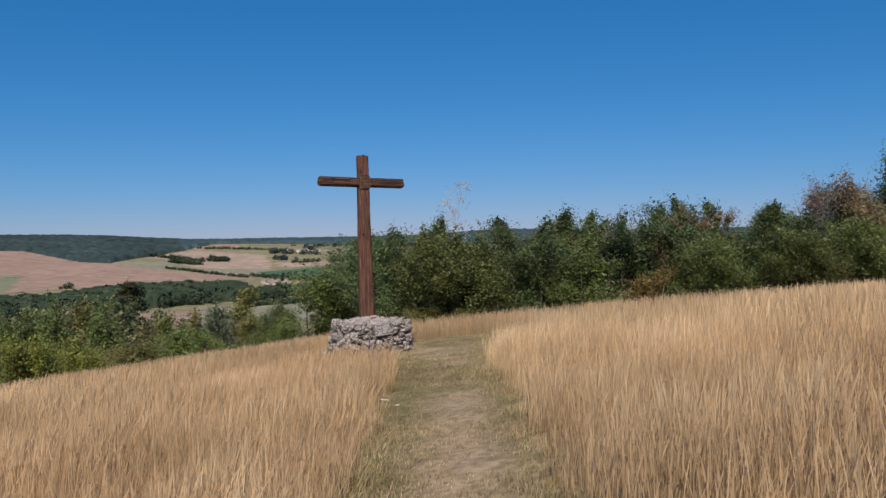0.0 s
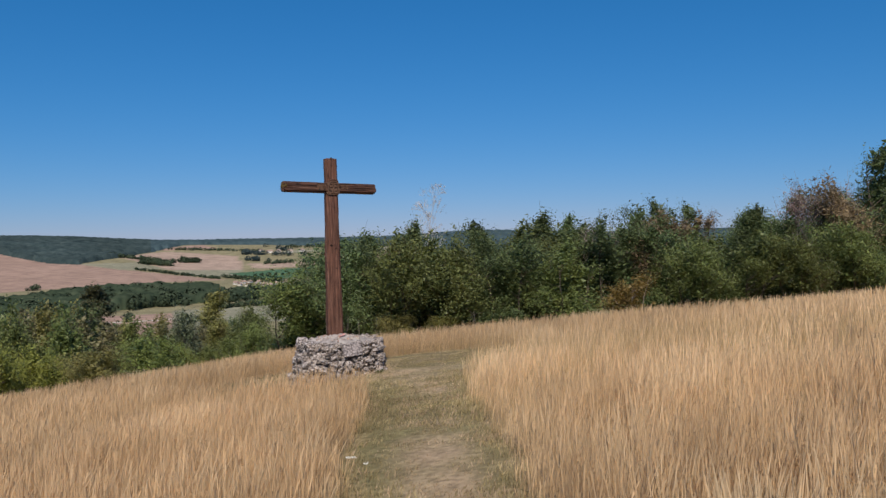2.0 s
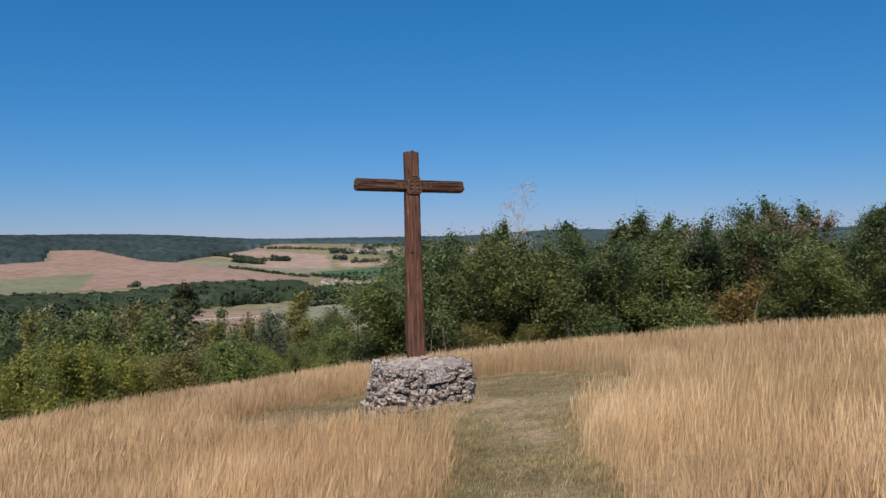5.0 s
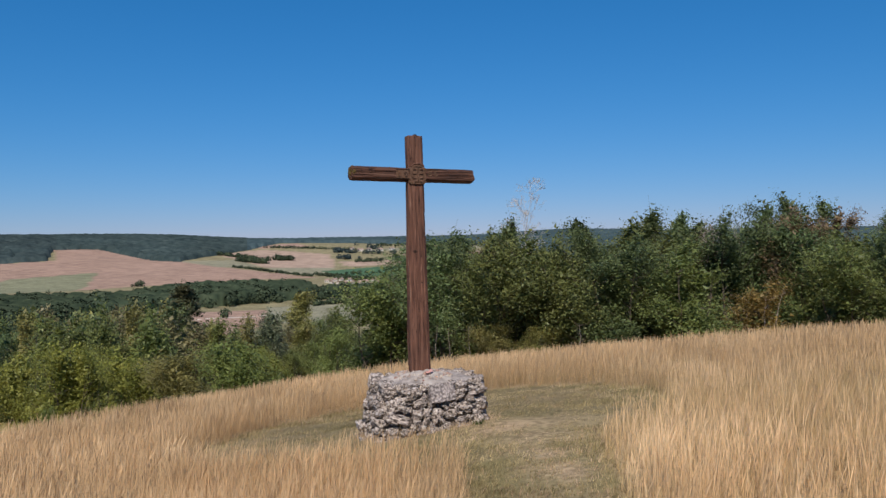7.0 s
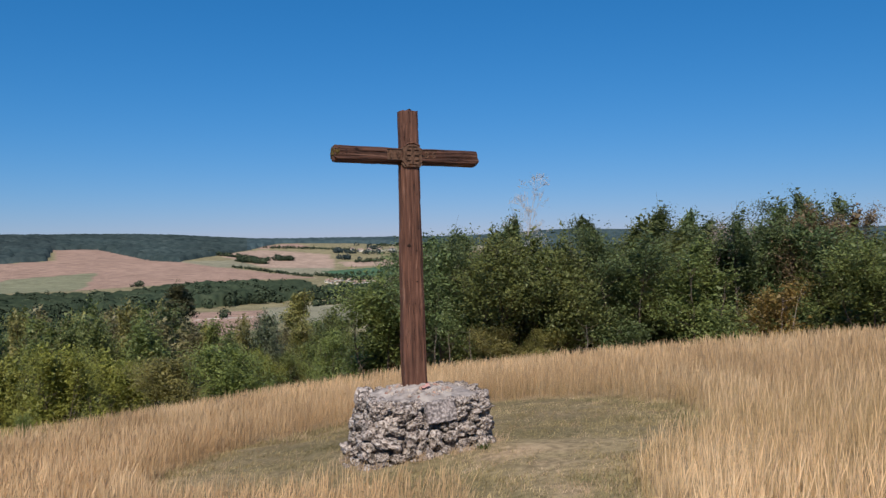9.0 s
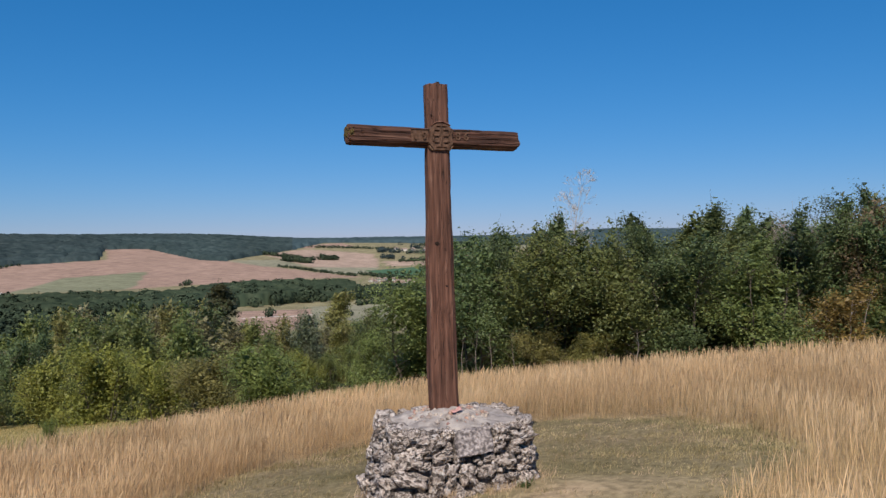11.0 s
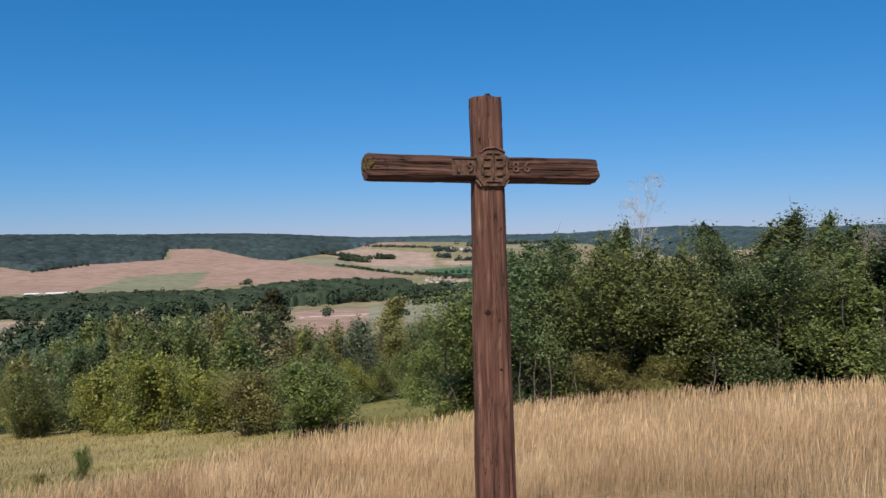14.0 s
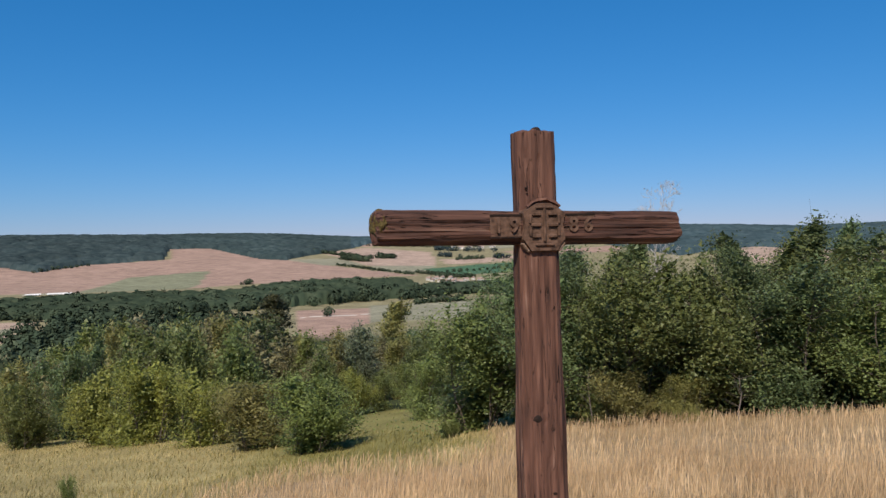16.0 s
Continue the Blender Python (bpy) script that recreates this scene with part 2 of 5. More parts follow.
VALLEY_WOOD = material("valley_trees", [(0.028, 0.042, 0.028), (0.045, 0.062, 0.038), (0.068, 0.085, 0.052)], scale=0.06, rough=1.0, spec=0.0, island=0.35)
RUBBLE = material("beige_rubble", [(0.26, 0.21, 0.18), (0.37, 0.305, 0.265), (0.48, 0.40, 0.35)], scale=5, rough=0.97, thing=0.25, spec=0.1)
RED_RUBBLE = material("reddish_rubble", [(0.26, 0.15, 0.115), (0.38, 0.235, 0.185), (0.48, 0.33, 0.27)], scale=5, rough=0.97, thing=0.2, spec=0.1)
WALL = material("pale_render", [(0.52, 0.49, 0.44), (0.66, 0.62, 0.57)], scale=0.6, rough=0.9)
ROOF = material("clay_roof", [(0.26, 0.17, 0.13), (0.40, 0.30, 0.25)], scale=0.8, rough=0.9)
PANE = material("dark_glass", [(0.03, 0.035, 0.04), (0.05, 0.055, 0.06)], scale=1, rough=0.2)


# ---- the lie of the land ----
def soft(t, k):
    return k * np.logaddexp(0, np.asarray(t, float) / k)


def ground_z(x, y):
    """Height of the hillside, the valley floor and the far ridge."""
    x, y = np.asarray(x, float), np.asarray(y, float)
    xc = 90 * np.tanh(x / 90)
    yc = -60 + soft(y + 60, 5)
    near = -0.1 + 0.09 * xc - 0.08 * soft(xc - 5, 2.5) - 0.10 * yc - 0.065 * soft(yc - 5, 2.5)
    fall = np.clip((y - 14) / 26, 0, 1)                                   # the bank below the brow
    near = near - 1.1 * fall * fall * (3 - 2 * fall) * np.interp(x, [-30, -22, -12, -4, 4, 8, 14, 22], [0.15, 0.25, 0.7, 1.25, 1.25, 0.75, 0.4, 0.0])
    low = -62 + soft(near + 62, 4)
    r, az = np.hypot(x, y), np.degrees(np.arctan2(x, y))
    crest = np.interp(az, [-60, -14, -9, -2, 4, 9, 17, 24, 31, 35, 39, 44, 90], [34, 29, 31, 26, 18, 7, 3, 7, 24, 22, 12, 15, 30])
    s = np.clip((r - 1250) / 1700, 0, 1)
    rise = s * s * (3 - 2 * s) * (62 + crest)
    roll = 3.0 * np.sin(x / 130 + 1.0) * np.sin(y / 210) * np.clip((r - 300) / 500, 0, 1)
    mound = 0.115 * np.exp(-((x - 0.14) ** 2 + (y + 0.1) ** 2) / 2.6)     # trodden earth heaped round the plinth
    return low + rise + roll + mound


# ---- building helpers ----
def mesh_of(name, verts, faces, mat, smooth=False):
    """A mesh from arrays: verts (n, 3) and a list of (k, m) face arrays, each of one corner count."""
    me = bpy.data.meshes.new(name)
    verts = np.asarray(verts, np.float32)
    groups = [np.asarray(f, np.int32) for f in faces if len(f)]
    me.vertices.add(len(verts))
    me.vertices.foreach_set("co", verts.ravel())
    loops = np.concatenate([g.ravel() for g in groups])
    counts = np.concatenate([np.full(len(g), g.shape[1], np.int32) for g in groups])
    me.loops.add(len(loops))
    me.loops.foreach_set("vertex_index", loops)
    me.polygons.add(len(counts))
    me.polygons.foreach_set("loop_start", np.r_[0, np.cumsum(counts)[:-1]].astype(np.int32))
    me.update(calc_edges=True)
    me.materials.append(mat)
    if smooth:
        me.polygons.foreach_set("use_smooth", np.ones(len(counts), bool))
    return me


def part(name, data, parent, label=""):
    """Links a mesh as one part under a thing; a bmesh comes with its material as a pair."""
    if isinstance(data, tuple):
        bm, mat = data
        me = bpy.data.meshes.new(name)
        bm.to_mesh(me)
        bm.free()
        me.materials.append(mat)
        data = me
    ob = new(name, data)
    ob.parent = parent
    return tagged(ob, label) if label else ob


def thing(name, label, category, m=None, group="", kind=""):
    ob = new(name)
    ob.empty_display_size = 0.2
    if m is not None:
        ob.matrix_basis = m
    return tagged(ob, label, category, group, kind)


def tubes(segments, sides=5):
    """Tapered tubes: rows of start xyz, end xyz, start radius, end radius. Returns verts and quads."""
    seg = np.asarray(segments, float).reshape(-1, 8)
    a, b, ra, rb = seg[:, :3], seg[:, 3:6], seg[:, 6], seg[:, 7]
    d = b - a
    d /= np.linalg.norm(d, axis=1, keepdims=True) + 1e-9
    u = np.cross(d, np.where(np.abs(d[:, 2:]) < 0.9, [[0, 0, 1.0]], [[1.0, 0, 0]]))
    u /= np.linalg.norm(u, axis=1, keepdims=True) + 1e-9
    v = np.cross(d, u)
    th = np.arange(sides) * 2 * np.pi / sides
    ring = np.cos(th)[None, :, None] * u[:, None] + np.sin(th)[None, :, None] * v[:, None]
    verts = np.concatenate([a[:, None] + ring * ra[:, None, None], b[:, None] + ring * rb[:, None, None]], 1).reshape(-1, 3)
    k = np.arange(sides)
    quad = np.stack([k, (k + 1) % sides, (k + 1) % sides + sides, k + sides], 1)
    faces = (np.arange(len(seg))[:, None, None] * 2 * sides + quad[None]).reshape(-1, 4)
    return verts, faces


def wave(x, y, s):
    """A smooth uneven field between about -1 and 1."""
    return (np.sin(x / s + 1.3 * np.sin(y / s * 0.7 + 1)) + np.sin(y / s * 1.1 + 1.7 * np.sin(x / s * 0.6 + 2)) + np.sin((x + y) / s * 1.9 + 0.5)) / 3


# ---- ground: one sheet to the horizon ----
FIELDS = []


def field(colour, *corners):
    """A field on the far slopes: its corners by bearing in degrees and distance in metres."""
    FIELDS.append((colour, np.array(corners, float)))


STUBBLE, PALE_STUBBLE, CROP, MEADOW, LUSH = (0.335, 0.225, 0.172), (0.385, 0.28, 0.215), (0.215, 0.215, 0.135), (0.255, 0.24, 0.165), (0.07, 0.135, 0.075)
field(STUBBLE, (-25, 1240), (-2.9, 1249), (0.4, 1296), (9.4, 1395), (13, 1410), (6.4, 1704), (3.7, 1850), (2, 1880), (-1.3, 2300), (-4.3, 2300),
      (-3.8, 2037), (-4, 1914), (-9.4, 1848), (-12, 1757), (-14, 1858), (-25, 1850))
field(CROP, (-10, 1221), (-6.6, 1554), (-1.4, 1616), (-2.2, 1321), (-2.9, 1249))
field(MEADOW, (3.7, 1850), (7.5, 1900), (9.0, 1720), (6.4, 1690))
field(PALE_STUBBLE, (6.2, 2060), (9.1, 2230), (13.9, 2050), (14.2, 1690), (9.5, 1690), (7.6, 1890))
field(STUBBLE, (8.4, 2330), (11.5, 2520), (12.6, 2300), (9.2, 2270))
field(MEADOW, (9.5, 1690), (14.2, 1690), (13.2, 1500), (10.5, 1520))
field(LUSH, (13.2, 1600), (16.7, 1704), (24, 1780), (24, 1560), (15, 1390))
field(PALE_STUBBLE, (14.5, 1850), (20, 1900), (20, 1790), (15, 1720))
field(MEADOW, (16.5, 2250), (25, 2330), (25, 2190), (17, 2150))
field(STUBBLE, (19, 2030), (27, 2080), (27, 1900), (20, 1930))
field(PALE_STUBBLE, (35, 1600), (43, 1600), (43, 2050), (35, 2050))
field(STUBBLE, (4.2, 800), (9.5, 800), (9.5, 640), (5, 500), (4.2, 600))
field(MEADOW, (9.5, 830), (17, 850), (17, 660), (9.5, 640))
field(PALE_STUBBLE, (-25, 789), (-12.2, 789), (-12.4, 740), (-25, 730))
field(MEADOW, (-25, 730), (-12.4, 740), (-12.4, 698), (-25, 690))
field(PALE_STUBBLE, (-25, 690), (-12, 690), (-11, 640), (-25, 600))
field((0.6, 0.56, 0.5), (-12.7, 1226), (-9.8, 1232), (-9.8, 1218), (-12.7, 1212))
field((0.6, 0.54, 0.46), (4.6, 716), (9.4, 726), (9.4, 719), (4.6, 709))


def inside(px, py, poly):
    hit = np.zeros(px.shape, bool)
    for (x0, y0), (x1, y1) in zip(poly, np.roll(poly, -1, 0)):
        cross_over = (y0 > py) != (y1 > py)
        hit ^= cross_over & (px < (x1 - x0) * (py - y0) / (y1 - y0 + 1e-12) + x0)
    return hit


def path_off(x, y):
    """Metres off the middle of the mown path, across it."""
    return (x - (2.2 + 0.49 * y)) / math.hypot(1, 0.49)


def mown(x, y):
    """Below 0 on the mown path and the mown ring round the plinth; metres beyond their edge elsewhere."""
    edge = 0.09 * wave(x, y, 0.35) + 0.12 * wave(x, y, 1.1)
    lane = np.where(y < -1.5, np.abs(path_off(x, y)) - 0.84, 9.0)
    ring = np.hypot((x - 0.6) / 1.1, y - 0.65) - 3.85
    return np.minimum(lane, ring) + edge


def worn_lane(x, y):
    """How far the middle of the path is worn to straw and bare soil: 0 to 1, in patches, most where it starts."""
    off = path_off(x, y)
    middle = np.clip(1.35 - np.abs(off - 0.12) / 0.48, 0, 1)
    along = np.interp(y, [-20, -10.5, -9.0, -6.5, -4.5, -3.0, -1.8, -1.0], [1.0, 1.0, 0.55, 0.3, 0.42, 0.45, 0.25, 0.0])
    return middle * np.clip(along + 0.45 * wave(x, y, 0.45) + 0.25 * wave(x * 0.5, y, 0.11), 0, 1)


def meadow(x, y):
    """Above 0 where the tall straw gives way to the greener meadow down the slope."""
    return y - np.interp(x, [-14, -8.5, -6.4, -4.4, -3.4, -2, -0.2, 1.3, 3, 4.5, 6.5, 9, 20], [13, 14, 14.5, 15, 17.5, 19, 21, 19.5, 18.4, 18.5, 20, 30, 40]) + 0.7 * wave(x, y, 1.3)


def build_ground():
    near = np.r_[0.0, np.arange(0.3, 24, 0.3), np.geomspace(24, 560, 50)[:-1], np.geomspace(560, 2600, 150), np.linspace(2640, 4700, 10)]
    az = np.radians(np.r_[np.arange(-22, 62, 0.3), np.arange(62, 338, 2.0)])
    R, A = np.meshgrid(near, az, indexing="ij")
    x, y = R * np.sin(A), R * np.cos(A)
    z = ground_z(x, y)
    z = z + np.where(R < 40, 0.018 * wave(x, y, 0.5) + 0.03 * wave(x, y, 1.7), 0.0)
    deg = np.degrees(np.where(A > np.pi, A - 2 * np.pi, A))
    col = np.empty((*R.shape, 3))
    col[:] = (0.24, 0.21, 0.12)
    for colour, poly in FIELDS:
        col[inside(deg, R, poly)] = colour
    col[(R > 560)] *= (1 + 0.07 * wave(x, y, 60) + 0.05 * wave(x, y, 23))[R > 560][:, None]
    wood = R > np.interp(deg, WOOD_AZ, WOOD_R)
    col[wood] = (0.035, 0.052, 0.048)
    slope = (R > 35) & (R < 560)
    col[slope] = (0.05, 0.06, 0.028)
    close = (R < 62) | ((x < -5) & (y > 0) & (y < 68 + 1.5 * np.maximum(0, -x - 5)))
    green = np.array((0.345, 0.28, 0.125)) * (1 + 0.2 * wave(x, y, 1.5))[..., None]
    straw = np.array((0.36, 0.26, 0.15)) * (1 + 0.15 * wave(x, y, 0.8))[..., None]
    worn = np.array((0.35, 0.255, 0.165)) * (1 + 0.12 * wave(x, y, 0.4) + 0.12 * wave(x, y, 0.17))[..., None]
    turf = np.array((0.165, 0.142, 0.070)) * (1 + 0.18 * wave(x, y, 0.7) + 0.14 * wave(x, y, 0.19))[..., None]
    m = mown(x, y)
    w = worn_lane(x, y)
    w = np.maximum(w, 0.85 * np.clip(1.25 - np.hypot((x - 1.0) * 0.75, (y + 1.35) * 1.5) / 0.75, 0, 1))
    w = np.maximum(w, 0.45 * (np.hypot(x - 0.2, y - 1.0) < 4.2) * np.clip(0.7 + 0.6 * wave(x, y, 0.6), 0, 1))
    base = turf * (1 - w[..., None]) + worn * w[..., None]
    k = np.clip(m / 0.25 + 0.5, 0, 1)[..., None]
    base = base * (1 - k) + straw * k
    k = np.clip(meadow(x, y) / 3 + 0.5, 0, 1)[..., None]
    base = base * (1 - k) + green * k
    k = np.clip((np.minimum(meadow(x, y), 9.0) - 9 + 7 * np.clip((x + 3) / 5, 0, 1)) / 6, 0, 1)[..., None]
    base = base * (1 - k) + np.array((0.22, 0.195, 0.072)) * (1 + 0.2 * wave(x, y, 0.9))[..., None] * k
    col[close] = base[close]
    rows, cols = R.shape
    idx = np.arange(rows * cols).reshape(rows, cols)
    nxt = np.roll(idx, -1, 1)
    quads = np.stack([idx[:-1], idx[1:], nxt[1:], nxt[:-1]], -1).reshape(-1, 4)
    me = mesh_of("ground", np.stack([x, y, z], -1).reshape(-1, 3), [quads], GROUND, True)
    layer = me.color_attributes.new("cover", "FLOAT_COLOR", "POINT")
    layer.data.foreach_set("color", np.concatenate([col.reshape(-1, 3), np.ones((rows * cols, 1))], 1).astype(np.float32).ravel())
    return tagged(new("ground", me), "dry hillside falling to a valley of harvested fields", "ground", kind="structure")


def ground_material():
    m = bpy.data.materials.new("soil_and_fields")
    m.use_nodes = True
    n, l = m.node_tree.nodes, m.node_tree.links
    bsdf = n["Principled BSDF"]
    bsdf.inputs["Roughness"].default_value, bsdf.inputs["Specular IOR Level"].default_value = 1.0, 0.05
    att, coord = n.new("ShaderNodeVertexColor"), n.new("ShaderNodeTexCoord")
    att.layer_name = "cover"
    hsv = n.new("ShaderNodeHueSaturation")
    l.new(att.outputs[0], hsv.inputs["Color"])
    value = None
    for scale, amount in ((9.0, 0.35), (0.05, 0.22)):
        tex, rng = n.new("ShaderNodeTexNoise"), n.new("ShaderNodeMapRange")
        tex.inputs["Scale"].default_value, tex.inputs["Detail"].default_value = scale, 8
        l.new(coord.outputs["Object"], tex.inputs["Vector"])
        rng.inputs["From Min"].default_value, rng.inputs["From Max"].default_value = 0.3, 0.7
        rng.inputs["To Min"].default_value, rng.inputs["To Max"].default_value = 1 - amount, 1 + amount
        l.new(tex.outputs["Fac"], rng.inputs["Value"])
        if value is None:
            value = rng.outputs[0]
            bmp = n.new("ShaderNodeBump")
            bmp.inputs["Strength"].default_value, bmp.inputs["Distance"].default_value = 0.7, 0.03
            l.new(tex.outputs["Fac"], bmp.inputs["Height"])
            l.new(bmp.outputs[0], bsdf.inputs["Normal"])
        else:
            mul = n.new("ShaderNodeMath")
            mul.operation = "MULTIPLY"
            l.new(value, mul.inputs[0])
            l.new(rng.outputs[0], mul.inputs[1])
            l.new(mul.outputs[0], hsv.inputs["Value"])
    l.new(hsv.outputs[0], bsdf.inputs["Base Color"])
    return m


WOOD_AZ = [-25, -14, -12, -9.4, -4.4, -4.0, -1.3, 2, 3.7, 8.2, 10.5, 16, 24, 28, 31, 36, 45, 70]
WOOD_R = [1850, 1858, 1757, 1848, 1914, 2200, 2231, 1880, 1850, 2207, 2538, 2550, 2380, 1950, 1750, 2000, 1900, 1900]
GROUND = ground_material()
build_ground()


# ---- stone plinth ----
PLINTH_TOP = 0.85


def plinth_outline(a, z):
    """Distance from the middle to the rounded-square wall at angle a and height z; it spreads towards the ground."""
    f = min(1.0, max(0.0, z / PLINTH_TOP))
    c, s = math.cos(a), math.sin(a)
    hx = (0.95 - 0.03 * f) if c > 0 else (1.00 - 0.19 * f)
    hy = (0.80 - 0.12 * f) if s < 0 else (0.70 - 0.16 * f)
    return ((abs(c) / hx) ** 4.5 + (abs(s) / hy) ** 4.5) ** (-1 / 4.5)


def stone_mesh(seed, detail=2, hollow=0.0):
    rnd = random.Random(seed)
    bm = bmesh.new()
    bmesh.ops.create_icosphere(bm, subdivisions=detail, radius=0.5)
    off = Vector((rnd.uniform(0, 90), rnd.uniform(0, 90), rnd.uniform(0, 90)))
    for v in bm.verts:
        p = v.co.normalized()
        box = p / max(abs(p.x), abs(p.y), abs(p.z)) ** 0.84 * 0.485
        lump = noise.noise(p * 1.3 + off) * 0.17 + noise.noise(p * 3.4 + off) * 0.12 + noise.noise(p * 7.5 + off) * 0.15 + noise.noise(p * 15 + off) * 0.09
        lump -= 0.12 * max(0.0, 1 - abs(noise.noise(p * 2.3 + off * 2)) / 0.10)
        pit = max(0.0, noise.noise(p * 3.2 - off) - 0.10) * 0.75
        v.co = box * (1 + lump - pit)
        if hollow:                      # a hole worn into the front
            v.co.y += hollow * max(0.0, 1 - math.hypot((p.x - 0.08) / 0.20, (p.z - 0.05) / 0.34)) ** 0.6 * (p.y < 0)
    me = bpy.data.meshes.new("stone")
    bm.to_mesh(me)
    bm.free()
    me.materials.append(STONE)
    for poly in me.polygons:
        poly.use_smooth = True
    return me


def build_plinth():
    g0 = -0.1
    top = thing("stone_plinth", "low plinth of rough pitted grey stones with a mortar top", "plinth", pose(0.14, -0.03, g0 - 0.02))
    # core behind the stones
    bm = bmesh.new()
    rings = []
    for z in (-0.45, 0.0, 0.45, PLINTH_TOP - 0.07):
        ring = [bm.verts.new(((plinth_outline(a, z) - 0.085) * math.cos(a), (plinth_outline(a, z) - 0.085) * math.sin(a), z))
                for a in (k * math.tau / 48 for k in range(48))]
        rings.append(ring)
    for lo, hi in zip(rings, rings[1:]):
        for k in range(48):
            bm.faces.new((lo[k], lo[(k + 1) % 48], hi[(k + 1) % 48], hi[k]))
    bm.faces.new(rings[-1])
    part("core", (bm, CORE), top)
    # mortar cap, mounded round the foot of the post
    bm = bmesh.new()
    rings = []
    for k in range(15):
        f = k / 14
        ring = []
        for j in range(64):
            a = j * math.tau / 64
            r = f * (plinth_outline(a, PLINTH_TOP) - 0.03 + 0.03 * noise.noise((math.cos(a) * 3, math.sin(a) * 3, 5)))
            x, y = r * math.cos(a), r * math.sin(a)
            h = PLINTH_TOP + 0.05 + 0.17 * max(0, 1 - r / 0.60) + 0.04 * noise.noise((x * 4, y * 4, 1)) + 0.03 * noise.noise((x * 11, y * 11, 3)) * (1.6 if r < 0.55 else 0.6)
            h -= 0.13 * max(0, f - 0.86) / 0.14
            ring.append(bm.verts.new((x, y, h)))
            if k == 0:
                break
        rings.append(ring)
    for j in range(64):
        bm.faces.new((rings[0][0], rings[1][j], rings[1][(j + 1) % 64]))
    for lo, hi in zip(rings[1:], rings[2:]):
        for j in range(64):
            bm.faces.new((lo[j], hi[j], hi[(j + 1) % 64], lo[(j + 1) % 64]))
    for f in bm.faces:
        f.smooth = True
    part("mortar_cap", (bm, MORTAR), top, "rough pale mortar cap")
    # cut slab on the front
    bm = bmesh.new()
    bmesh.ops.create_cube(bm, size=1)
    bmesh.ops.subdivide_edges(bm, edges=bm.edges[:], cuts=15, use_grid_fill=True)
    for v in bm.verts:
        c = v.co.copy()
        v.co.x *= 0.43
        v.co.y *= 0.16
        v.co.z *= 0.285
        v.co += 0.018 * noise.noise_vector(c * 4) + 0.013 * noise.noise_vector(c * 11) + 0.007 * noise.noise_vector(c * 24)
    for f in bm.faces:
        f.smooth = True
    slab = part("slab", (bm, SLAB), top, "smooth rectangular cut stone slab")
    slab.matrix_basis = pose(0.07, -0.685, 0.755, -9, -5, 1)
    # rough stones of mixed sizes, the larger laid first and the small ones wedged between
    shapes = [stone_mesh(s) for s in range(14)]
    fine = [stone_mesh(s + 40, 3) for s in range(12)]
    rnd = random.Random(5)
    angles = [k * math.tau / 720 for k in range(721)]
    pts = [(plinth_outline(a, 0.4) * math.cos(a), plinth_outline(a, 0.4) * math.sin(a)) for a in angles]
    run = [0.0]
    for (x0, y0), (x1, y1) in zip(pts, pts[1:]):
        run.append(run[-1] + math.hypot(x1 - x0, y1 - y0))
    around = run[-1]
    slab_u = float(np.interp(math.atan2(-0.86, 0.05) % math.tau, angles, run))
    laid = [(slab_u, 0.745, 0.25, 0.17)]

    def lay(u, zc, w, h, mesh, tilt=1.0):
        a = float(np.interp(u, run, angles))
        r = plinth_outline(a, zc)
        e = 0.02
        tx = plinth_outline(a + e, zc) * math.cos(a + e) - plinth_outline(a - e, zc) * math.cos(a - e)
        ty = plinth_outline(a + e, zc) * math.sin(a + e) - plinth_outline(a - e, zc) * math.sin(a - e)
        face = math.atan2(-tx, ty)
        deep = min(0.30, w * 1.0)
        back = deep * 0.28
        ob = new("stone", mesh)
        ob.parent = top
        ob.matrix_basis = (pose(r * math.cos(a) - back * math.cos(face), r * math.sin(a) - back * math.sin(face), zc, 0, 0, math.degrees(face) + 90)
                           @ pose(0, 0, 0, tilt * rnd.uniform(-12, 12), tilt * rnd.uniform(-18, 18), tilt * rnd.uniform(-12, 12))
                           @ Matrix.Diagonal((w * 1.04, deep, h * 1.04, 1)))

    # a big round stone with a hollow in it and a pale one beside it, under the slab
    for du, zc, w, h, mesh in ((-0.34, 0.36, 0.34, 0.36, stone_mesh(90, 4, 0.42)), (-0.05, 0.38, 0.21, 0.27, stone_mesh(91, 3))):
        laid.append((slab_u + du, zc, w / 2, h / 2))
        lay(slab_u + du, zc, w, h, mesh, 0.3)
    for count, (w0, w1), (h0, h1) in ((260, (0.28, 0.42), (0.18, 0.27)), (1500, (0.19, 0.30), (0.12, 0.20)), (3000, (0.13, 0.20), (0.08, 0.13)), (3000, (0.07, 0.12), (0.05, 0.09))):
        for _ in range(count):
            w, h = rnd.uniform(w0, w1), rnd.uniform(h0, h1)
            u, zc = rnd.uniform(0, around), rnd.uniform(-0.02, PLINTH_TOP + 0.07 - h * 0.35)
            if len(laid) > 235 or any((min(abs(u - q), around - abs(u - q)) / (0.46 * (w + qw * 2))) ** 2 + ((zc - qz) / (0.46 * (h + qh * 2))) ** 2 < 1 for q, qz, qw, qh in laid):
                continue
            laid.append((u, zc, w / 2, h / 2))
            front_side = math.sin(float(np.interp(u, run, angles))) < 0.35
            lay(u, zc, w, h, rnd.choice(fine if w > 0.13 and front_side else shapes))
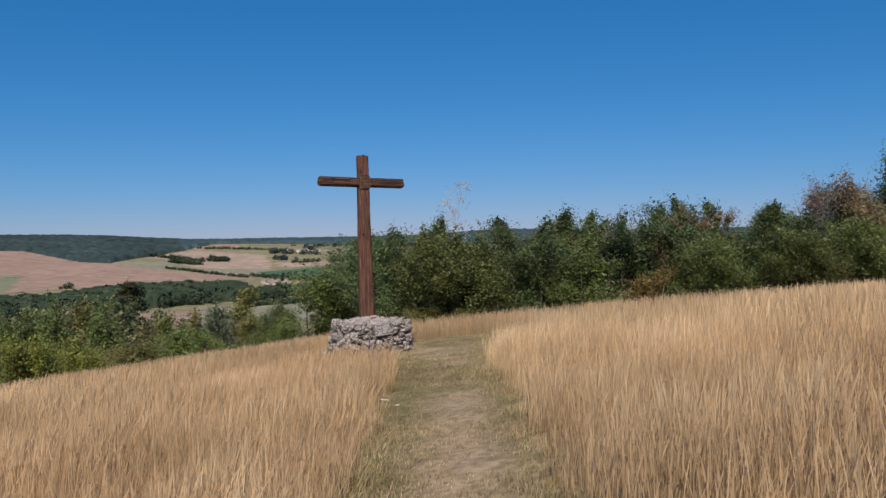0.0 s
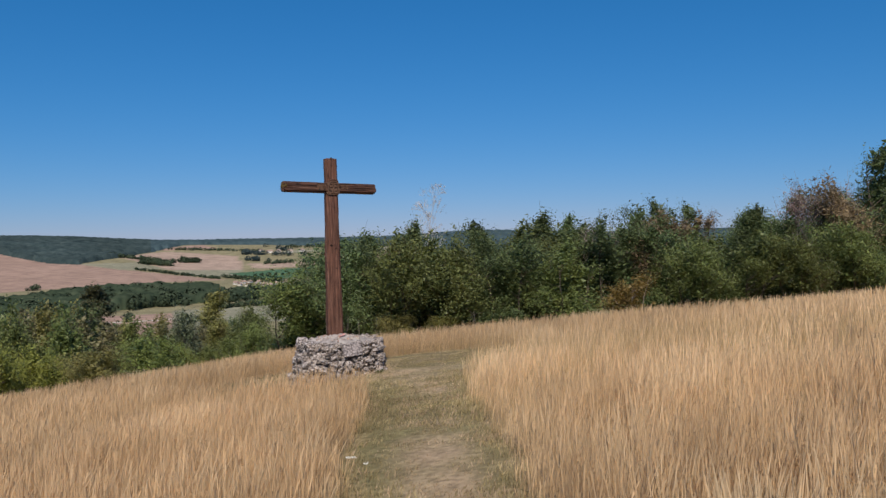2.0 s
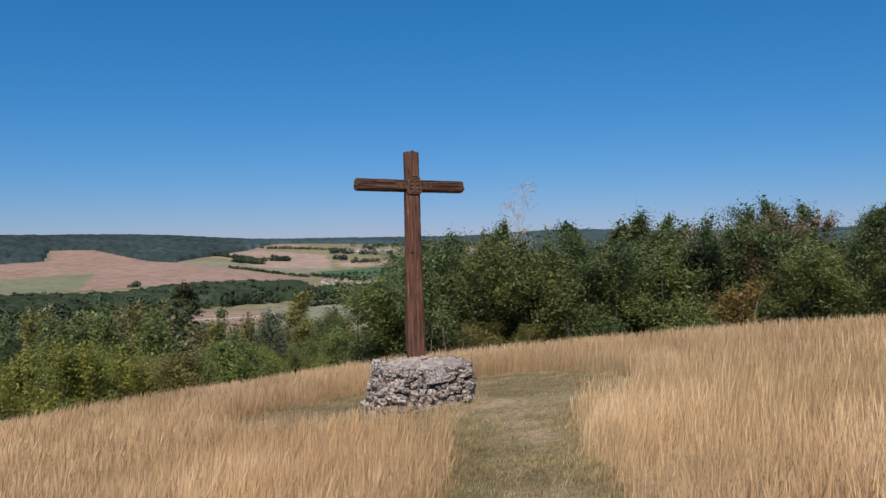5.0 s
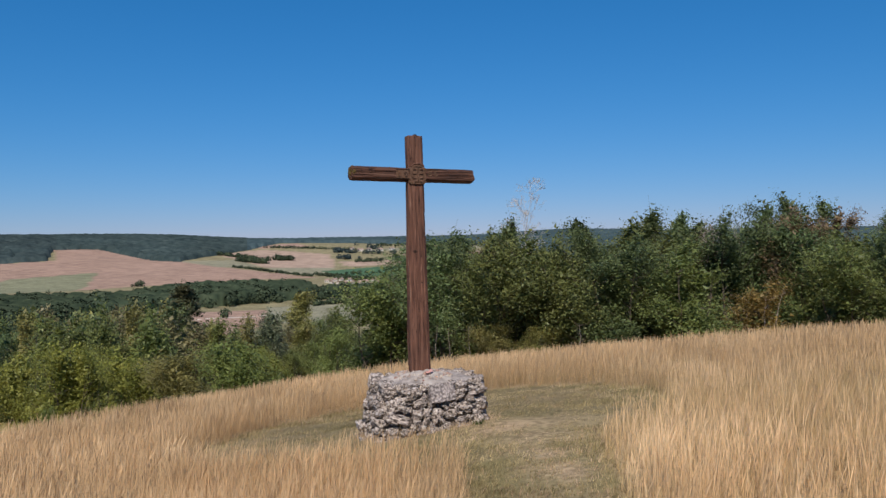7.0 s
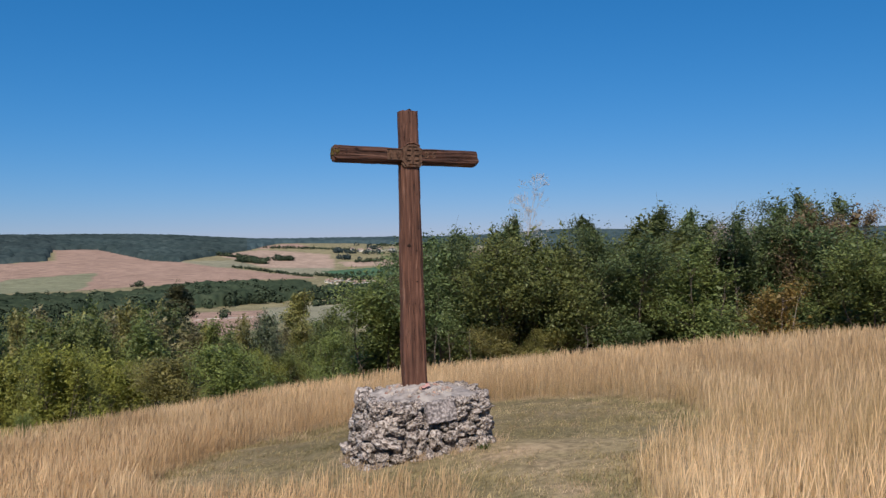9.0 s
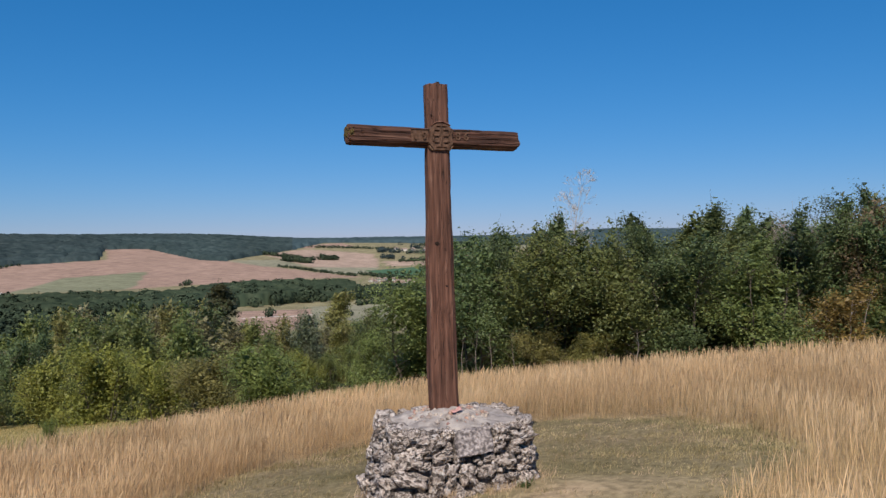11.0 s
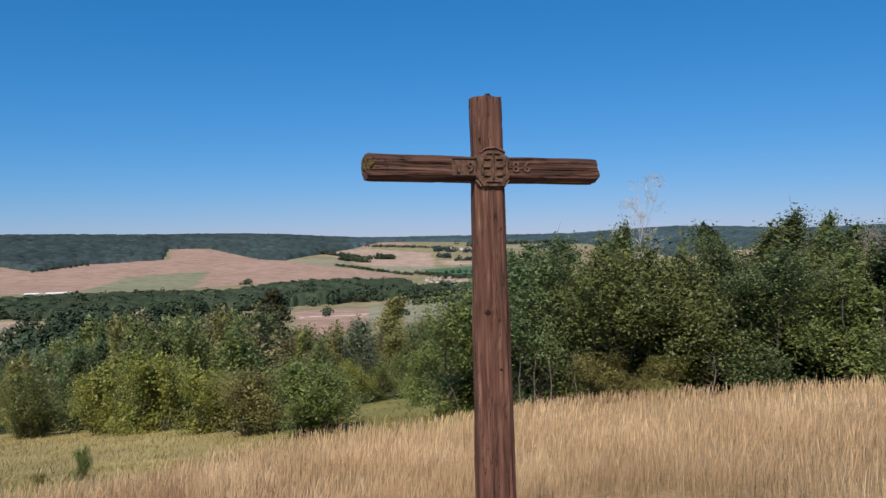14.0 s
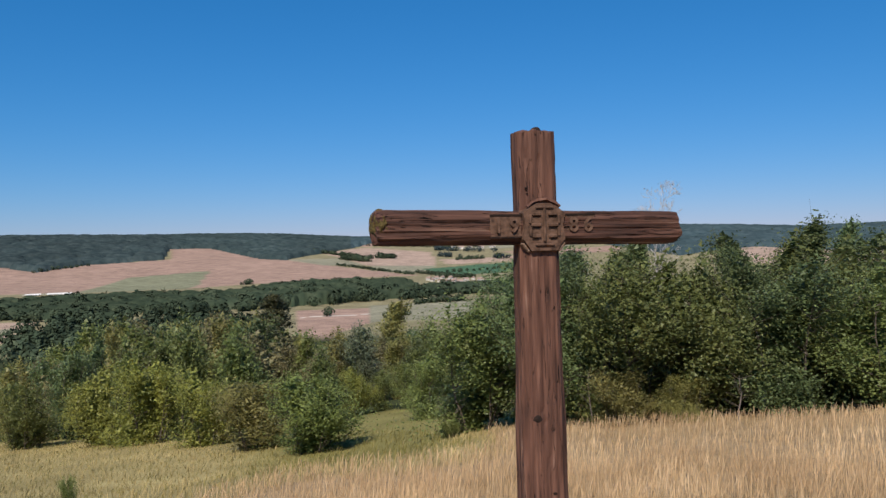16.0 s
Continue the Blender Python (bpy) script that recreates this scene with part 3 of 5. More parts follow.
    # spill of stones at the foot
    for k in range(24):
        a = rnd.uniform(0, math.tau)
        r = plinth_outline(a, 0) + rnd.uniform(-0.02, 0.12)
        s = rnd.uniform(0.07, 0.16)
        ob = new("stone", rnd.choice(shapes))
        ob.parent = top
        x, y = r * math.cos(a), r * math.sin(a)
        ob.matrix_basis = pose(x, y, float(ground_z(x, y)) - g0 + s * 0.2, rnd.uniform(0, 360), rnd.uniform(0, 360), rnd.uniform(0, 360)) @ Matrix.Diagonal((s, s, s * 0.8, 1))
    # small rubble pressed into the cap
    pebbles = [stone_mesh(s + 70) for s in range(6)]
    for me in pebbles:
        me.materials[0] = RUBBLE
    red = [me.copy() for me in pebbles[:3]]
    for me in red:
        me.materials[0] = RED_RUBBLE
    for k in range(170):
        a = rnd.uniform(0, math.tau)
        edge = plinth_outline(a, PLINTH_TOP) - 0.05
        r = rnd.uniform(0.18, 0.50) if k < 140 else edge
        s = rnd.uniform(0.02, 0.07) if k < 140 else rnd.uniform(0.08, 0.15)
        h = PLINTH_TOP + (0.05 + 0.17 * max(0, 1 - r / 0.60) if k < 140 else 0.03)
        ob = new("stone", rnd.choice((red if k % 4 == 0 else pebbles) if k < 140 else shapes))
        ob.parent = top
        ob.matrix_basis = pose(r * math.cos(a), r * math.sin(a), h, rnd.uniform(0, 360), rnd.uniform(0, 360), 0) @ Matrix.Diagonal((s, s, s * 0.7, 1))
    return top


build_plinth()


# ---- wooden cross ----
def beam(length, w0, d0, w1, d1, seed, rings=70, chamfer=0.035, groove=0.006, round_ends=0.0, lean=(0, 0), crack=0.07):
    """A hewn beam along z from 0 to length, its section tapering, with split grain along it."""
    bm = bmesh.new()
    loops = []
    per = 11
    for k in range(rings + 1):
        t = k / rings
        zz = t * length
        w, d = w0 + (w1 - w0) * t, d0 + (d1 - d0) * t
        e = min(t, 1 - t) * length
        shrink = 1 - round_ends * max(0, 1 - e / 0.06) ** 2
        w, d = w * shrink, d * shrink
        loop = []
        pts = []
        hw, hd = w / 2, d / 2
        corners = [(-hw + chamfer, -hd), (hw - chamfer, -hd), (hw, -hd + chamfer), (hw, hd - chamfer),
                   (hw - chamfer, hd), (-hw + chamfer, hd), (-hw, hd - chamfer), (-hw, -hd + chamfer)]
        for edge, ((x0, y0), (x1, y1)) in enumerate(zip(corners, corners[1:] + corners[:1])):
            n = per if edge % 2 == 0 else 4
            pts += [(x0 + (x1 - x0) * j / n, y0 + (y1 - y0) * j / n) for j in range(n)]
        for x, y in pts:
            g = groove * (noise.noise((x * 34 + seed, y * 34, zz * 1.1)) + 0.7 * noise.noise((x * 70, y * 70 + seed, zz * 2.3)))
            split = noise.noise((x * 11 + seed * 3, y * 11, zz * 0.6))
            g -= 0.016 * max(0, 1 - abs(split) / crack) * (0.5 + 0.5 * noise.noise((seed, 1, zz * 1.5)))
            big = 0.012 * noise.noise((seed * 2, x * 2, zz * 1.7))
            f = 1 + (g + big) / max(0.05, math.hypot(x, y))
            top = 0.0
            if k in (0, rings):
                top = (0.02 * noise.noise((x * 12, y * 12, seed + k)) + 0.012 * noise.noise((x * 30, y * 30, seed))) * (1 if k else -1)
            loop.append(bm.verts.new((x * f + lean[0] * t, y * f + lean[1] * t, zz + top)))
        loops.append(loop)
    n = len(loops[0])
    for lo, hi in zip(loops, loops[1:]):
        for j in range(n):
            bm.faces.new((lo[j], lo[(j + 1) % n], hi[(j + 1) % n], hi[j]))
    for loop, sgn in ((loops[0], -1), (loops[-1], 1)):
        mid = sum((v.co for v in loop), Vector()) / n
        inner = [bm.verts.new(mid + (v.co - mid) * 0.55 + Vector((0, 0, sgn * (0.012 + 0.015 * noise.noise(v.co * 20))))) for v in loop]
        centre = bm.verts.new(mid + Vector((0, 0, sgn * 0.012)))
        for j in range(n):
            a, b = (j, (j + 1) % n) if sgn > 0 else ((j + 1) % n, j)
            bm.faces.new((loop[a], loop[b], inner[b], inner[a]))
            bm.faces.new((inner[a], inner[b], centre))
    for f in bm.faces:
        f.smooth = False
    return bm


def build_cross():
    top = thing("wayside_cross", "tall cross of weathered red-brown hewn wooden beams on a stone plinth", "cross", pose(0.096, 0.0, 0.86))
    post = part("post", (beam(3.99, 0.345, 0.25, 0.268, 0.215, 3.0, rings=110, chamfer=0.046, groove=0.0055, lean=(-0.043, 0), crack=0.028), WOOD), top, "weathered red-brown upright beam with a split top")
    arm = part("arm", (beam(2.165, 0.235, 0.225, 0.235, 0.225, 8.0, rings=70, round_ends=0.05, chamfer=0.045, groove=0.010, crack=0.05), WOOD_ARM), top, "weathered crossbeam, mossy at one end")
    arm.matrix_basis = pose(-1.06 - 0.096, 0, 4.217 - 0.86, 0, 90.8, 0)
    arm.data.transform(Matrix.Rotation(radians(90), 4, "Z"))
    return top, post, arm


cross, post, arm = build_cross()


def block(bm, x, y, z, sx, sy, sz, turn=0.0):
    """A small block with worn edges added to a bmesh."""
    made = bmesh.ops.create_cube(bm, size=1)["verts"]
    bmesh.ops.transform(bm, matrix=pose(x, y, z, 0, turn, 0) @ Matrix.Diagonal((sx, sy, sz, 1)), verts=made)


def carve_cross():
    """The carved boss at the crossing with its grid of raised bars, the date panels, knots and moss."""
    zc, front = 4.220 - 0.86, -0.122
    mid = -0.024
    # boss: a worn eight-sided panel
    bm = bmesh.new()
    outline = [(-0.10, -0.185), (0.10, -0.185), (0.16, -0.10), (0.145, 0.0), (0.16, 0.085), (0.10, 0.13), (0.05, 0.155), (-0.05, 0.155), (-0.10, 0.13), (-0.16, 0.085), (-0.145, 0.0), (-0.16, -0.10)]
    front_ring = [bm.verts.new((mid + x * 0.93, front - 0.022, zc + z * 0.93)) for x, z in outline]
    back_ring = [bm.verts.new((mid + x, front + 0.05, zc + z)) for x, z in outline]
    bm.faces.new(front_ring)
    for k in range(len(outline)):
        j = (k + 1) % len(outline)
        bm.faces.new((front_ring[j], front_ring[k], back_ring[k], back_ring[j]))
    bmesh.ops.recalc_face_normals(bm, faces=bm.faces[:])
    boss = part("carved_boss", (bm, CARVED), cross, "carved many-sided boss with raised bars")
    # raised frame and bars on the boss
    for x, z, sx, sz in ((0, 0.0, 0.022, 0.26), (-0.065, 0.085, 0.07, 0.028), (0.065, 0.085, 0.07, 0.028), (-0.07, 0.0, 0.08, 0.026), (0.07, 0.0, 0.08, 0.026),
                         (-0.065, -0.085, 0.07, 0.026), (0.065, -0.085, 0.07, 0.026), (-0.115, 0.045, 0.022, 0.07), (0.115, 0.045, 0.022, 0.07),
                         (-0.115, -0.05, 0.022, 0.07), (0.115, -0.05, 0.022, 0.07), (0, 0.135, 0.14, 0.02), (0, -0.15, 0.15, 0.02)):
        bm = bmesh.new()
        block(bm, mid + x * 0.88, front - 0.024, zc + z * 0.88, sx * 0.9, 0.024, sz * 0.88)
        bmesh.ops.bevel(bm, geom=bm.edges[:], offset=0.005, segments=1, affect="EDGES")
        part("raised_bar", (bm, CARVED), boss)
    # near-black strips laid on the boss: shade of the carved slots, as colour
    for x, z, sx in ((-0.066, 0.064, 0.06), (0.066, 0.064, 0.06), (-0.07, -0.024, 0.07), (0.07, -0.024, 0.07), (0.075, -0.108, 0.05), (-0.075, -0.108, 0.05)):
        bm = bmesh.new()
        block(bm, mid + x * 0.88, front - 0.021, zc + z * 0.88, sx * 0.9, 0.006, 0.014)
        part("cut_slot", (bm, DARK_WOOD), boss)
    # worn hood over the boss, and the notched braces below it
    bm = bmesh.new()
    rim = []
    for k in range(13):
        a = math.pi * (0.24 + 0.52 * k / 12)
        for rr, yy in ((0.172, -0.120), (0.170, -0.138), (0.156, -0.142), (0.148, -0.120)):
            wob = 1 + 0.04 * noise.noise((k * 0.9, rr * 30, 2))
            rim.append(bm.verts.new((mid + rr * wob * math.cos(a), yy, zc + 0.012 + rr * wob * math.sin(a))))
    for k in range(12):
        for q in range(4):
            bm.faces.new((rim[4 * k + q], rim[4 * k + (q + 1) % 4], rim[4 * k + 4 + (q + 1) % 4], rim[4 * k + 4 + q]))
    bm.faces.new(rim[:4])
    bm.faces.new(rim[-4:])
    bmesh.ops.recalc_face_normals(bm, faces=bm.faces[:])
    part("worn_hood", (bm, WOOD), boss, "curved worn rim over the boss")
    for side in (-1, 1):
        bm = bmesh.new()
        block(bm, mid + side * 0.128, front + 0.012, zc - 0.150, 0.018, 0.05, 0.075, side * 38)
        bmesh.ops.bevel(bm, geom=bm.edges[:], offset=0.006, segments=1, affect="EDGES")
        part("brace", (bm, PALE_BRACE), boss, "small pale slanting brace")
    # date, cut in relief on two panels of the arm
    for chars, xs in (("19", (-0.318, -0.207)), ("86", (0.220, 0.325))):
        cx = (xs[0] + xs[1]) / 2
        bm = bmesh.new()
        block(bm, mid + cx, -0.108, zc - 0.005, 0.22, 0.016, 0.15)
        bmesh.ops.bevel(bm, geom=bm.edges[:], offset=0.006, segments=1, affect="EDGES")
        panel = part("date_panel", (bm, CARVED), cross, "carved date panel")
        for ch, x in zip(chars, xs):
            cu = bpy.data.curves.new("digit", "FONT")
            cu.body, cu.size, cu.extrude, cu.align_x, cu.align_y = ch, 0.135, 0.012, "CENTER", "CENTER"
            cu.offset = 0.003
            tmp = new("digit", cu)
            me = bpy.data.meshes.new_from_object(tmp.evaluated_get(bpy.context.evaluated_depsgraph_get()))
            bpy.data.objects.remove(tmp)
            me.materials.clear()
            me.materials.append(CARVED)
            digit = part("digit", me, panel)
            digit.matrix_basis = pose(mid + x, -0.120, zc - 0.005, 90, 0, 0)
        # dark strips along the panel give the shade of its grooves in colour
        for z in (-0.075, 0.075):
            bm = bmesh.new()
            block(bm, mid + cx, -0.117, zc - 0.005 + z, 0.22, 0.010, 0.010)
            part("groove_edge", (bm, DARK_WOOD), panel)
    # knots
    for x, z, s in ((-0.088, 2.915 - 0.86, 0.028), (-0.140, 4.47 - 0.86, 0.007), (-0.133, 4.435 - 0.86, 0.004), (0.03, 2.40 - 0.86, 0.010)):
        bm = bmesh.new()
        bmesh.ops.create_icosphere(bm, subdivisions=2, radius=1)
        for v in bm.verts:
            v.co *= 1 + 0.25 * noise.noise(v.co * 2 + Vector((z, 0, 0)))
        bmesh.ops.transform(bm, matrix=pose(x, -0.112, z, 0, 8, 0) @ Matrix.Diagonal((s * 1.5, 0.012, s, 1)), verts=bm.verts[:])
        part("knot", (bm, DARK_WOOD), cross, "dark knot hole")
    # moss on the weathered end of the arm
    bm = bmesh.new()
    bmesh.ops.create_icosphere(bm, subdivisions=4, radius=1)
    for v in bm.verts:
        p = v.co.copy()
        v.co = Vector((p.x * 0.068, p.y * 0.132, p.z * 0.106)) * (1 + 0.16 * noise.noise(p * 2.5) + 0.12 * noise.noise(p * 7))
    bmesh.ops.transform(bm, matrix=pose(-1.112, 0, zc + 0.012, 0, 0, 0), verts=bm.verts[:])
    part("moss", (bm, MOSS), cross, "brown-green moss on the beam end")
    # worn nub on top
    bm = bmesh.new()
    bmesh.ops.create_icosphere(bm, subdivisions=2, radius=1)
    for v in bm.verts:
        v.co = Vector((v.co.x * 0.035, v.co.y * 0.05, v.co.z * 0.03)) * (1 + 0.4 * noise.noise(v.co * 3))
    bmesh.ops.transform(bm, matrix=pose(-0.035, -0.03, 3.995), verts=bm.verts[:])
    part("top_nub", (bm, DARK_WOOD), cross)


carve_cross()


def build_cloth():
    bm = bmesh.new()
    bmesh.ops.create_grid(bm, x_segments=12, y_segments=8, size=0.5)
    for v in bm.verts:
        x, y = v.co.x * 0.16, v.co.y * 0.06
        v.co = Vector((x, y + 0.02 * math.sin(x * 30), 0.006 + 0.014 * noise.noise((x * 18, y * 18, 2)) + 0.012 * abs(math.sin(x * 26))))
    bmesh.ops.solidify(bm, geom=bm.faces[:], thickness=0.006)
    for f in bm.faces:
        f.smooth = True
    me = bpy.data.meshes.new("cloth_scrap")
    bm.to_mesh(me)
    bm.free()
    me.materials.append(RED_CLOTH)
    ob = new("cloth_scrap", me)
    ob.matrix_basis = pose(0.17, -0.27, 0.905, 22, 0, 12)
    tagged(ob, "crumpled faded red cloth scrap lying on the mortar", "cloth")


build_cloth()


# ---- grass ----
def blades(name, x, y, h, w, lean, mats, seed, head=True, label="", category="grass"):
    """Many blades as one mesh: a stem strip and a fuller head that bends with the wind."""
    rnd = np.random.default_rng(seed)
    n = len(x)
    base = np.stack([x, y, ground_z(x, y) - 0.02], 1)
    az = rnd.uniform(0, 2 * np.pi, n)
    side = np.stack([np.cos(az), np.sin(az), 0 * az], 1) * (w / 2)[:, None]
    wind = np.array([0.75, 0.2, 0.0])
    ang = rnd.uniform(0, 2 * np.pi, n)
    tip = (wind * rnd.uniform(0.1, 1.0, n)[:, None] + 0.75 * np.stack([np.cos(ang), np.sin(ang), 0 * ang], 1)) * (lean * h)[:, None]
    up = np.stack([0 * h, 0 * h, h], 1)
    levels = [(0.0, 0.8), (0.5, 0.7), (0.8, 2.0), (1.0, 0.0)] if head else [(0.0, 1.0), (0.55, 0.8), (1.0, 0.0)]
    verts = []
    for f, k in levels:
        mid = base + up * f + tip * f ** 2
        verts += [mid] if k == 0 else [mid - side * k, mid + side * k]
    per = len(verts)
    verts = np.stack(verts, 1).reshape(-1, 3)
    o = (np.arange(n) * per)[:, None]
    quads = np.concatenate([o + np.array([[2 * k, 2 * k + 1, 2 * k + 3, 2 * k + 2]]) for k in range((per - 1) // 2 - 1)])
    tris = o + np.array([[per - 3, per - 2, per - 1]])
    me = mesh_of(name, verts, [quads, tris], mats)
    return tagged(new(name, me), label, category, kind="stuff")


def scatter(n, seed, x0, x1, y0, y1):
    rnd = np.random.default_rng(seed)
    return rnd.uniform(x0, x1, n), rnd.uniform(y0, y1, n), rnd


def in_sight(x, y):
    """The fan of hillside that lies before the walk."""
    a = np.degrees(np.arctan2(x + 8.5, y + 22.0))
    return (a > -34) & (a < 62)


def hedge_line(x):
    """y of the hedge's front at x."""
    return np.interp(x, [-20, 6, 9, 15, 24, 34, 46, 70], [60, 40, 28.5, 21.5, 14.5, 7, -3, -22])


def build_grass():
    bands = ((0, 5.0, 640000, 0.0034, True), (5.0, 13.0, 500000, 0.0055, True), (13.0, 60.0, 380000, 0.0085, True))
    lane = lambda x, y: np.where(y < 1, np.abs(path_off(x, y)), np.hypot(x - 0.2, y - 1.0))
    for k, (lo, hi, count, width, head) in enumerate(bands):
        span = {0: (-14, 9, -17.5, 7), 1: (-20, 18, -20, 18), 2: (-34, 52, -24, 36)}[k]
        x, y, rnd = scatter(count, 20 + k, *span)
        d = lane(x, y)
        tuft = wave(x, y, 0.16) + 0.8 * wave(x, y, 0.6)
        m = mown(x, y)
        keep = (d >= lo) & (d < hi) & (m > 0) & (meadow(x, y) < 0) & in_sight(x, y) & (y < hedge_line(x) - 0.6) & (rnd.random(count) < 0.64 + 0.5 * tuft)
        x, y, m, tuft = x[keep], y[keep], m[keep], tuft[keep]
        n = len(x)
        h = (0.60 + 0.10 * wave(x, y, 1.9) + (0.09, 0.06, 0.035)[k] * tuft) * rnd.uniform(0.6, 1.2, n) * np.clip(0.6 + m / 0.7, 0.6, 1)
        h *= np.where(x > 6, np.clip(0.45 + 0.11 * (hedge_line(x) - y), 0.45, 1), 1.0)
        w = width * rnd.uniform(0.6, 1.4, n)
        green = rnd.random(n) < np.interp(x, [-5, 0, 4], [0.07, 0.18, 0.42]) + 0.12 * wave(x, y, 1.4) + 0.42 * np.clip(1.5 - np.hypot(x - 5, y + 5) / 6, 0, 1) + 0.3 * np.clip(1 - m / 0.25, 0, 1)
        blades("tall_dry_grass", x[~green], y[~green], h[~green], w[~green], rnd.uniform(0.05, 0.34, (~green).sum()), STRAW, 40 + k, head,
               "tall straw-coloured dry grass with feathery heads")
        g = green
        blades("green_brown_grass", x[g], y[g], h[g] * rnd.uniform(0.45, 0.8, g.sum()), w[g] * 1.2, rnd.uniform(0.1, 0.5, g.sum()), STEM, 60 + k, False,
               "greenish brown grass stems among the dry grass")
    # mown turf on the path and in the ring
    x, y, rnd = scatter(380000, 31, -9, 6, -18, 6)
    keep = (mown(x, y) < 0.12) & (np.maximum(np.abs(x - 0.04), np.abs(y + 0.06)) > 1.0)
    x, y = x[keep], y[keep]
    keep = rnd.random(len(x)) > 0.15 * worn_lane(x, y)
    x, y = x[keep], y[keep]
    n = len(x)
    worn = worn_lane(x, y)
    streak = np.clip(1 - np.abs(np.hypot(x - 0.2, y - 1.0) - 2.9 - 0.25 * wave(x, y, 1.0)) / 0.16, 0, 1) + 0.6 * np.clip(1.2 - np.hypot(x - 1.2, (y + 1.5) * 1.3) / 0.9, 0, 1)
    dry = rnd.random(n) < 0.16 + 0.62 * worn + 0.16 * wave(x, y, 0.8) + 0.28 * wave(x * 0.6, y, 0.17) + 0.5 * streak
    h = rnd.uniform(0.025, 0.075, n) * (1 + 0.5 * wave(x, y, 0.13)) * (1 + 0.6 * np.clip(1 + mown(x, y) / 0.35, 0, 1)) * (1 - 0.5 * worn)
    for sel, mat, nm, lab in ((dry, MOWN, "mown_dry_grass", "short mown straw-coloured grass"), (~dry, TURF, "mown_turf", "short mown greenish turf")):
        blades(nm, x[sel], y[sel], h[sel], rnd.uniform(0.005, 0.012, sel.sum()), rnd.uniform(0.3, 1.1, sel.sum()), mat, 71, False, lab)
    # dry tufts and a few green weeds at the plinth's foot
    rnd = np.random.default_rng(37)
    a = rnd.uniform(math.pi * 0.95, math.tau + 0.3, 1500)
    r = np.array([plinth_outline(q, 0.0) for q in a]) + np.abs(rnd.normal(size=len(a))) * 0.13
    clump = np.sin(a * 9) + np.sin(a * 23 + 1)
    ok = rnd.random(len(a)) < 0.45 + 0.3 * clump
    x, y, clump = (0.14 + r * np.cos(a))[ok], (-0.03 + r * np.sin(a))[ok], clump[ok]
    blades("foot_tufts", x, y, rnd.uniform(0.05, 0.15, len(x)) * (1 + 0.3 * clump), rnd.uniform(0.004, 0.009, len(x)), rnd.uniform(0.2, 0.9, len(x)), MOWN, 38, False, "dry grass tufts at the foot of the plinth")
    x, y = rnd.normal(0.76, 0.05, 90), rnd.normal(-0.90, 0.04, 90)
    blades("green_weed", x, y, rnd.uniform(0.05, 0.14, 90), rnd.uniform(0.010, 0.022, 90), rnd.uniform(0.4, 1.2, 90), WEED, 39, False, "small green weed against the stones", "weed")
    # greener meadow down the slope
    x, y, rnd = scatter(62000, 33, -36, 20, 16, 92)
    keep = (meadow(x, y) > -2.0) & in_sight(x, y) & (y < np.where(x > -4, hedge_line(x) + 6, 62 + 1.5 * np.maximum(0, -x - 5)))
    x, y = x[keep], y[keep]
    n = len(x)
    lush = np.minimum(meadow(x, y), 11.5) + rnd.normal(size=n) * 4 + 9 * np.clip((x + 3) / 5, 0, 1) > 14
    for sel, mat, nm, lab in ((~lush, MEADOW_GRASS, "meadow_grass", "olive-tan meadow grass"), (lush, LUSH_GRASS, "green_meadow_grass", "short green meadow grass before the bushes")):
        m = sel.sum()
        blades(nm, x[sel], y[sel], rnd.uniform(0.10, 0.36, m), rnd.uniform(0.02, 0.045, m), rnd.uniform(0.3, 1.0, m), mat, 81, False, lab)


WEED = material("weed_leaves", [(0.07, 0.09, 0.03), (0.12, 0.145, 0.05)], scale=6, rough=0.7, island=0.3, translucent=0.3, spec=0.2)
LUSH_GRASS = material("green_meadow", [(0.13, 0.12, 0.037), (0.215, 0.185, 0.06), (0.31, 0.25, 0.09)], scale=0.9, rough=0.85, island=0.25, translucent=0.25, spec=0.1)
MEADOW_GRASS = material("olive_meadow_grass", [(0.28, 0.235, 0.095), (0.40, 0.315, 0.14), (0.50, 0.385, 0.185)], scale=0.25, rough=0.8, island=0.3, translucent=0.25, spec=0.15)
build_grass()


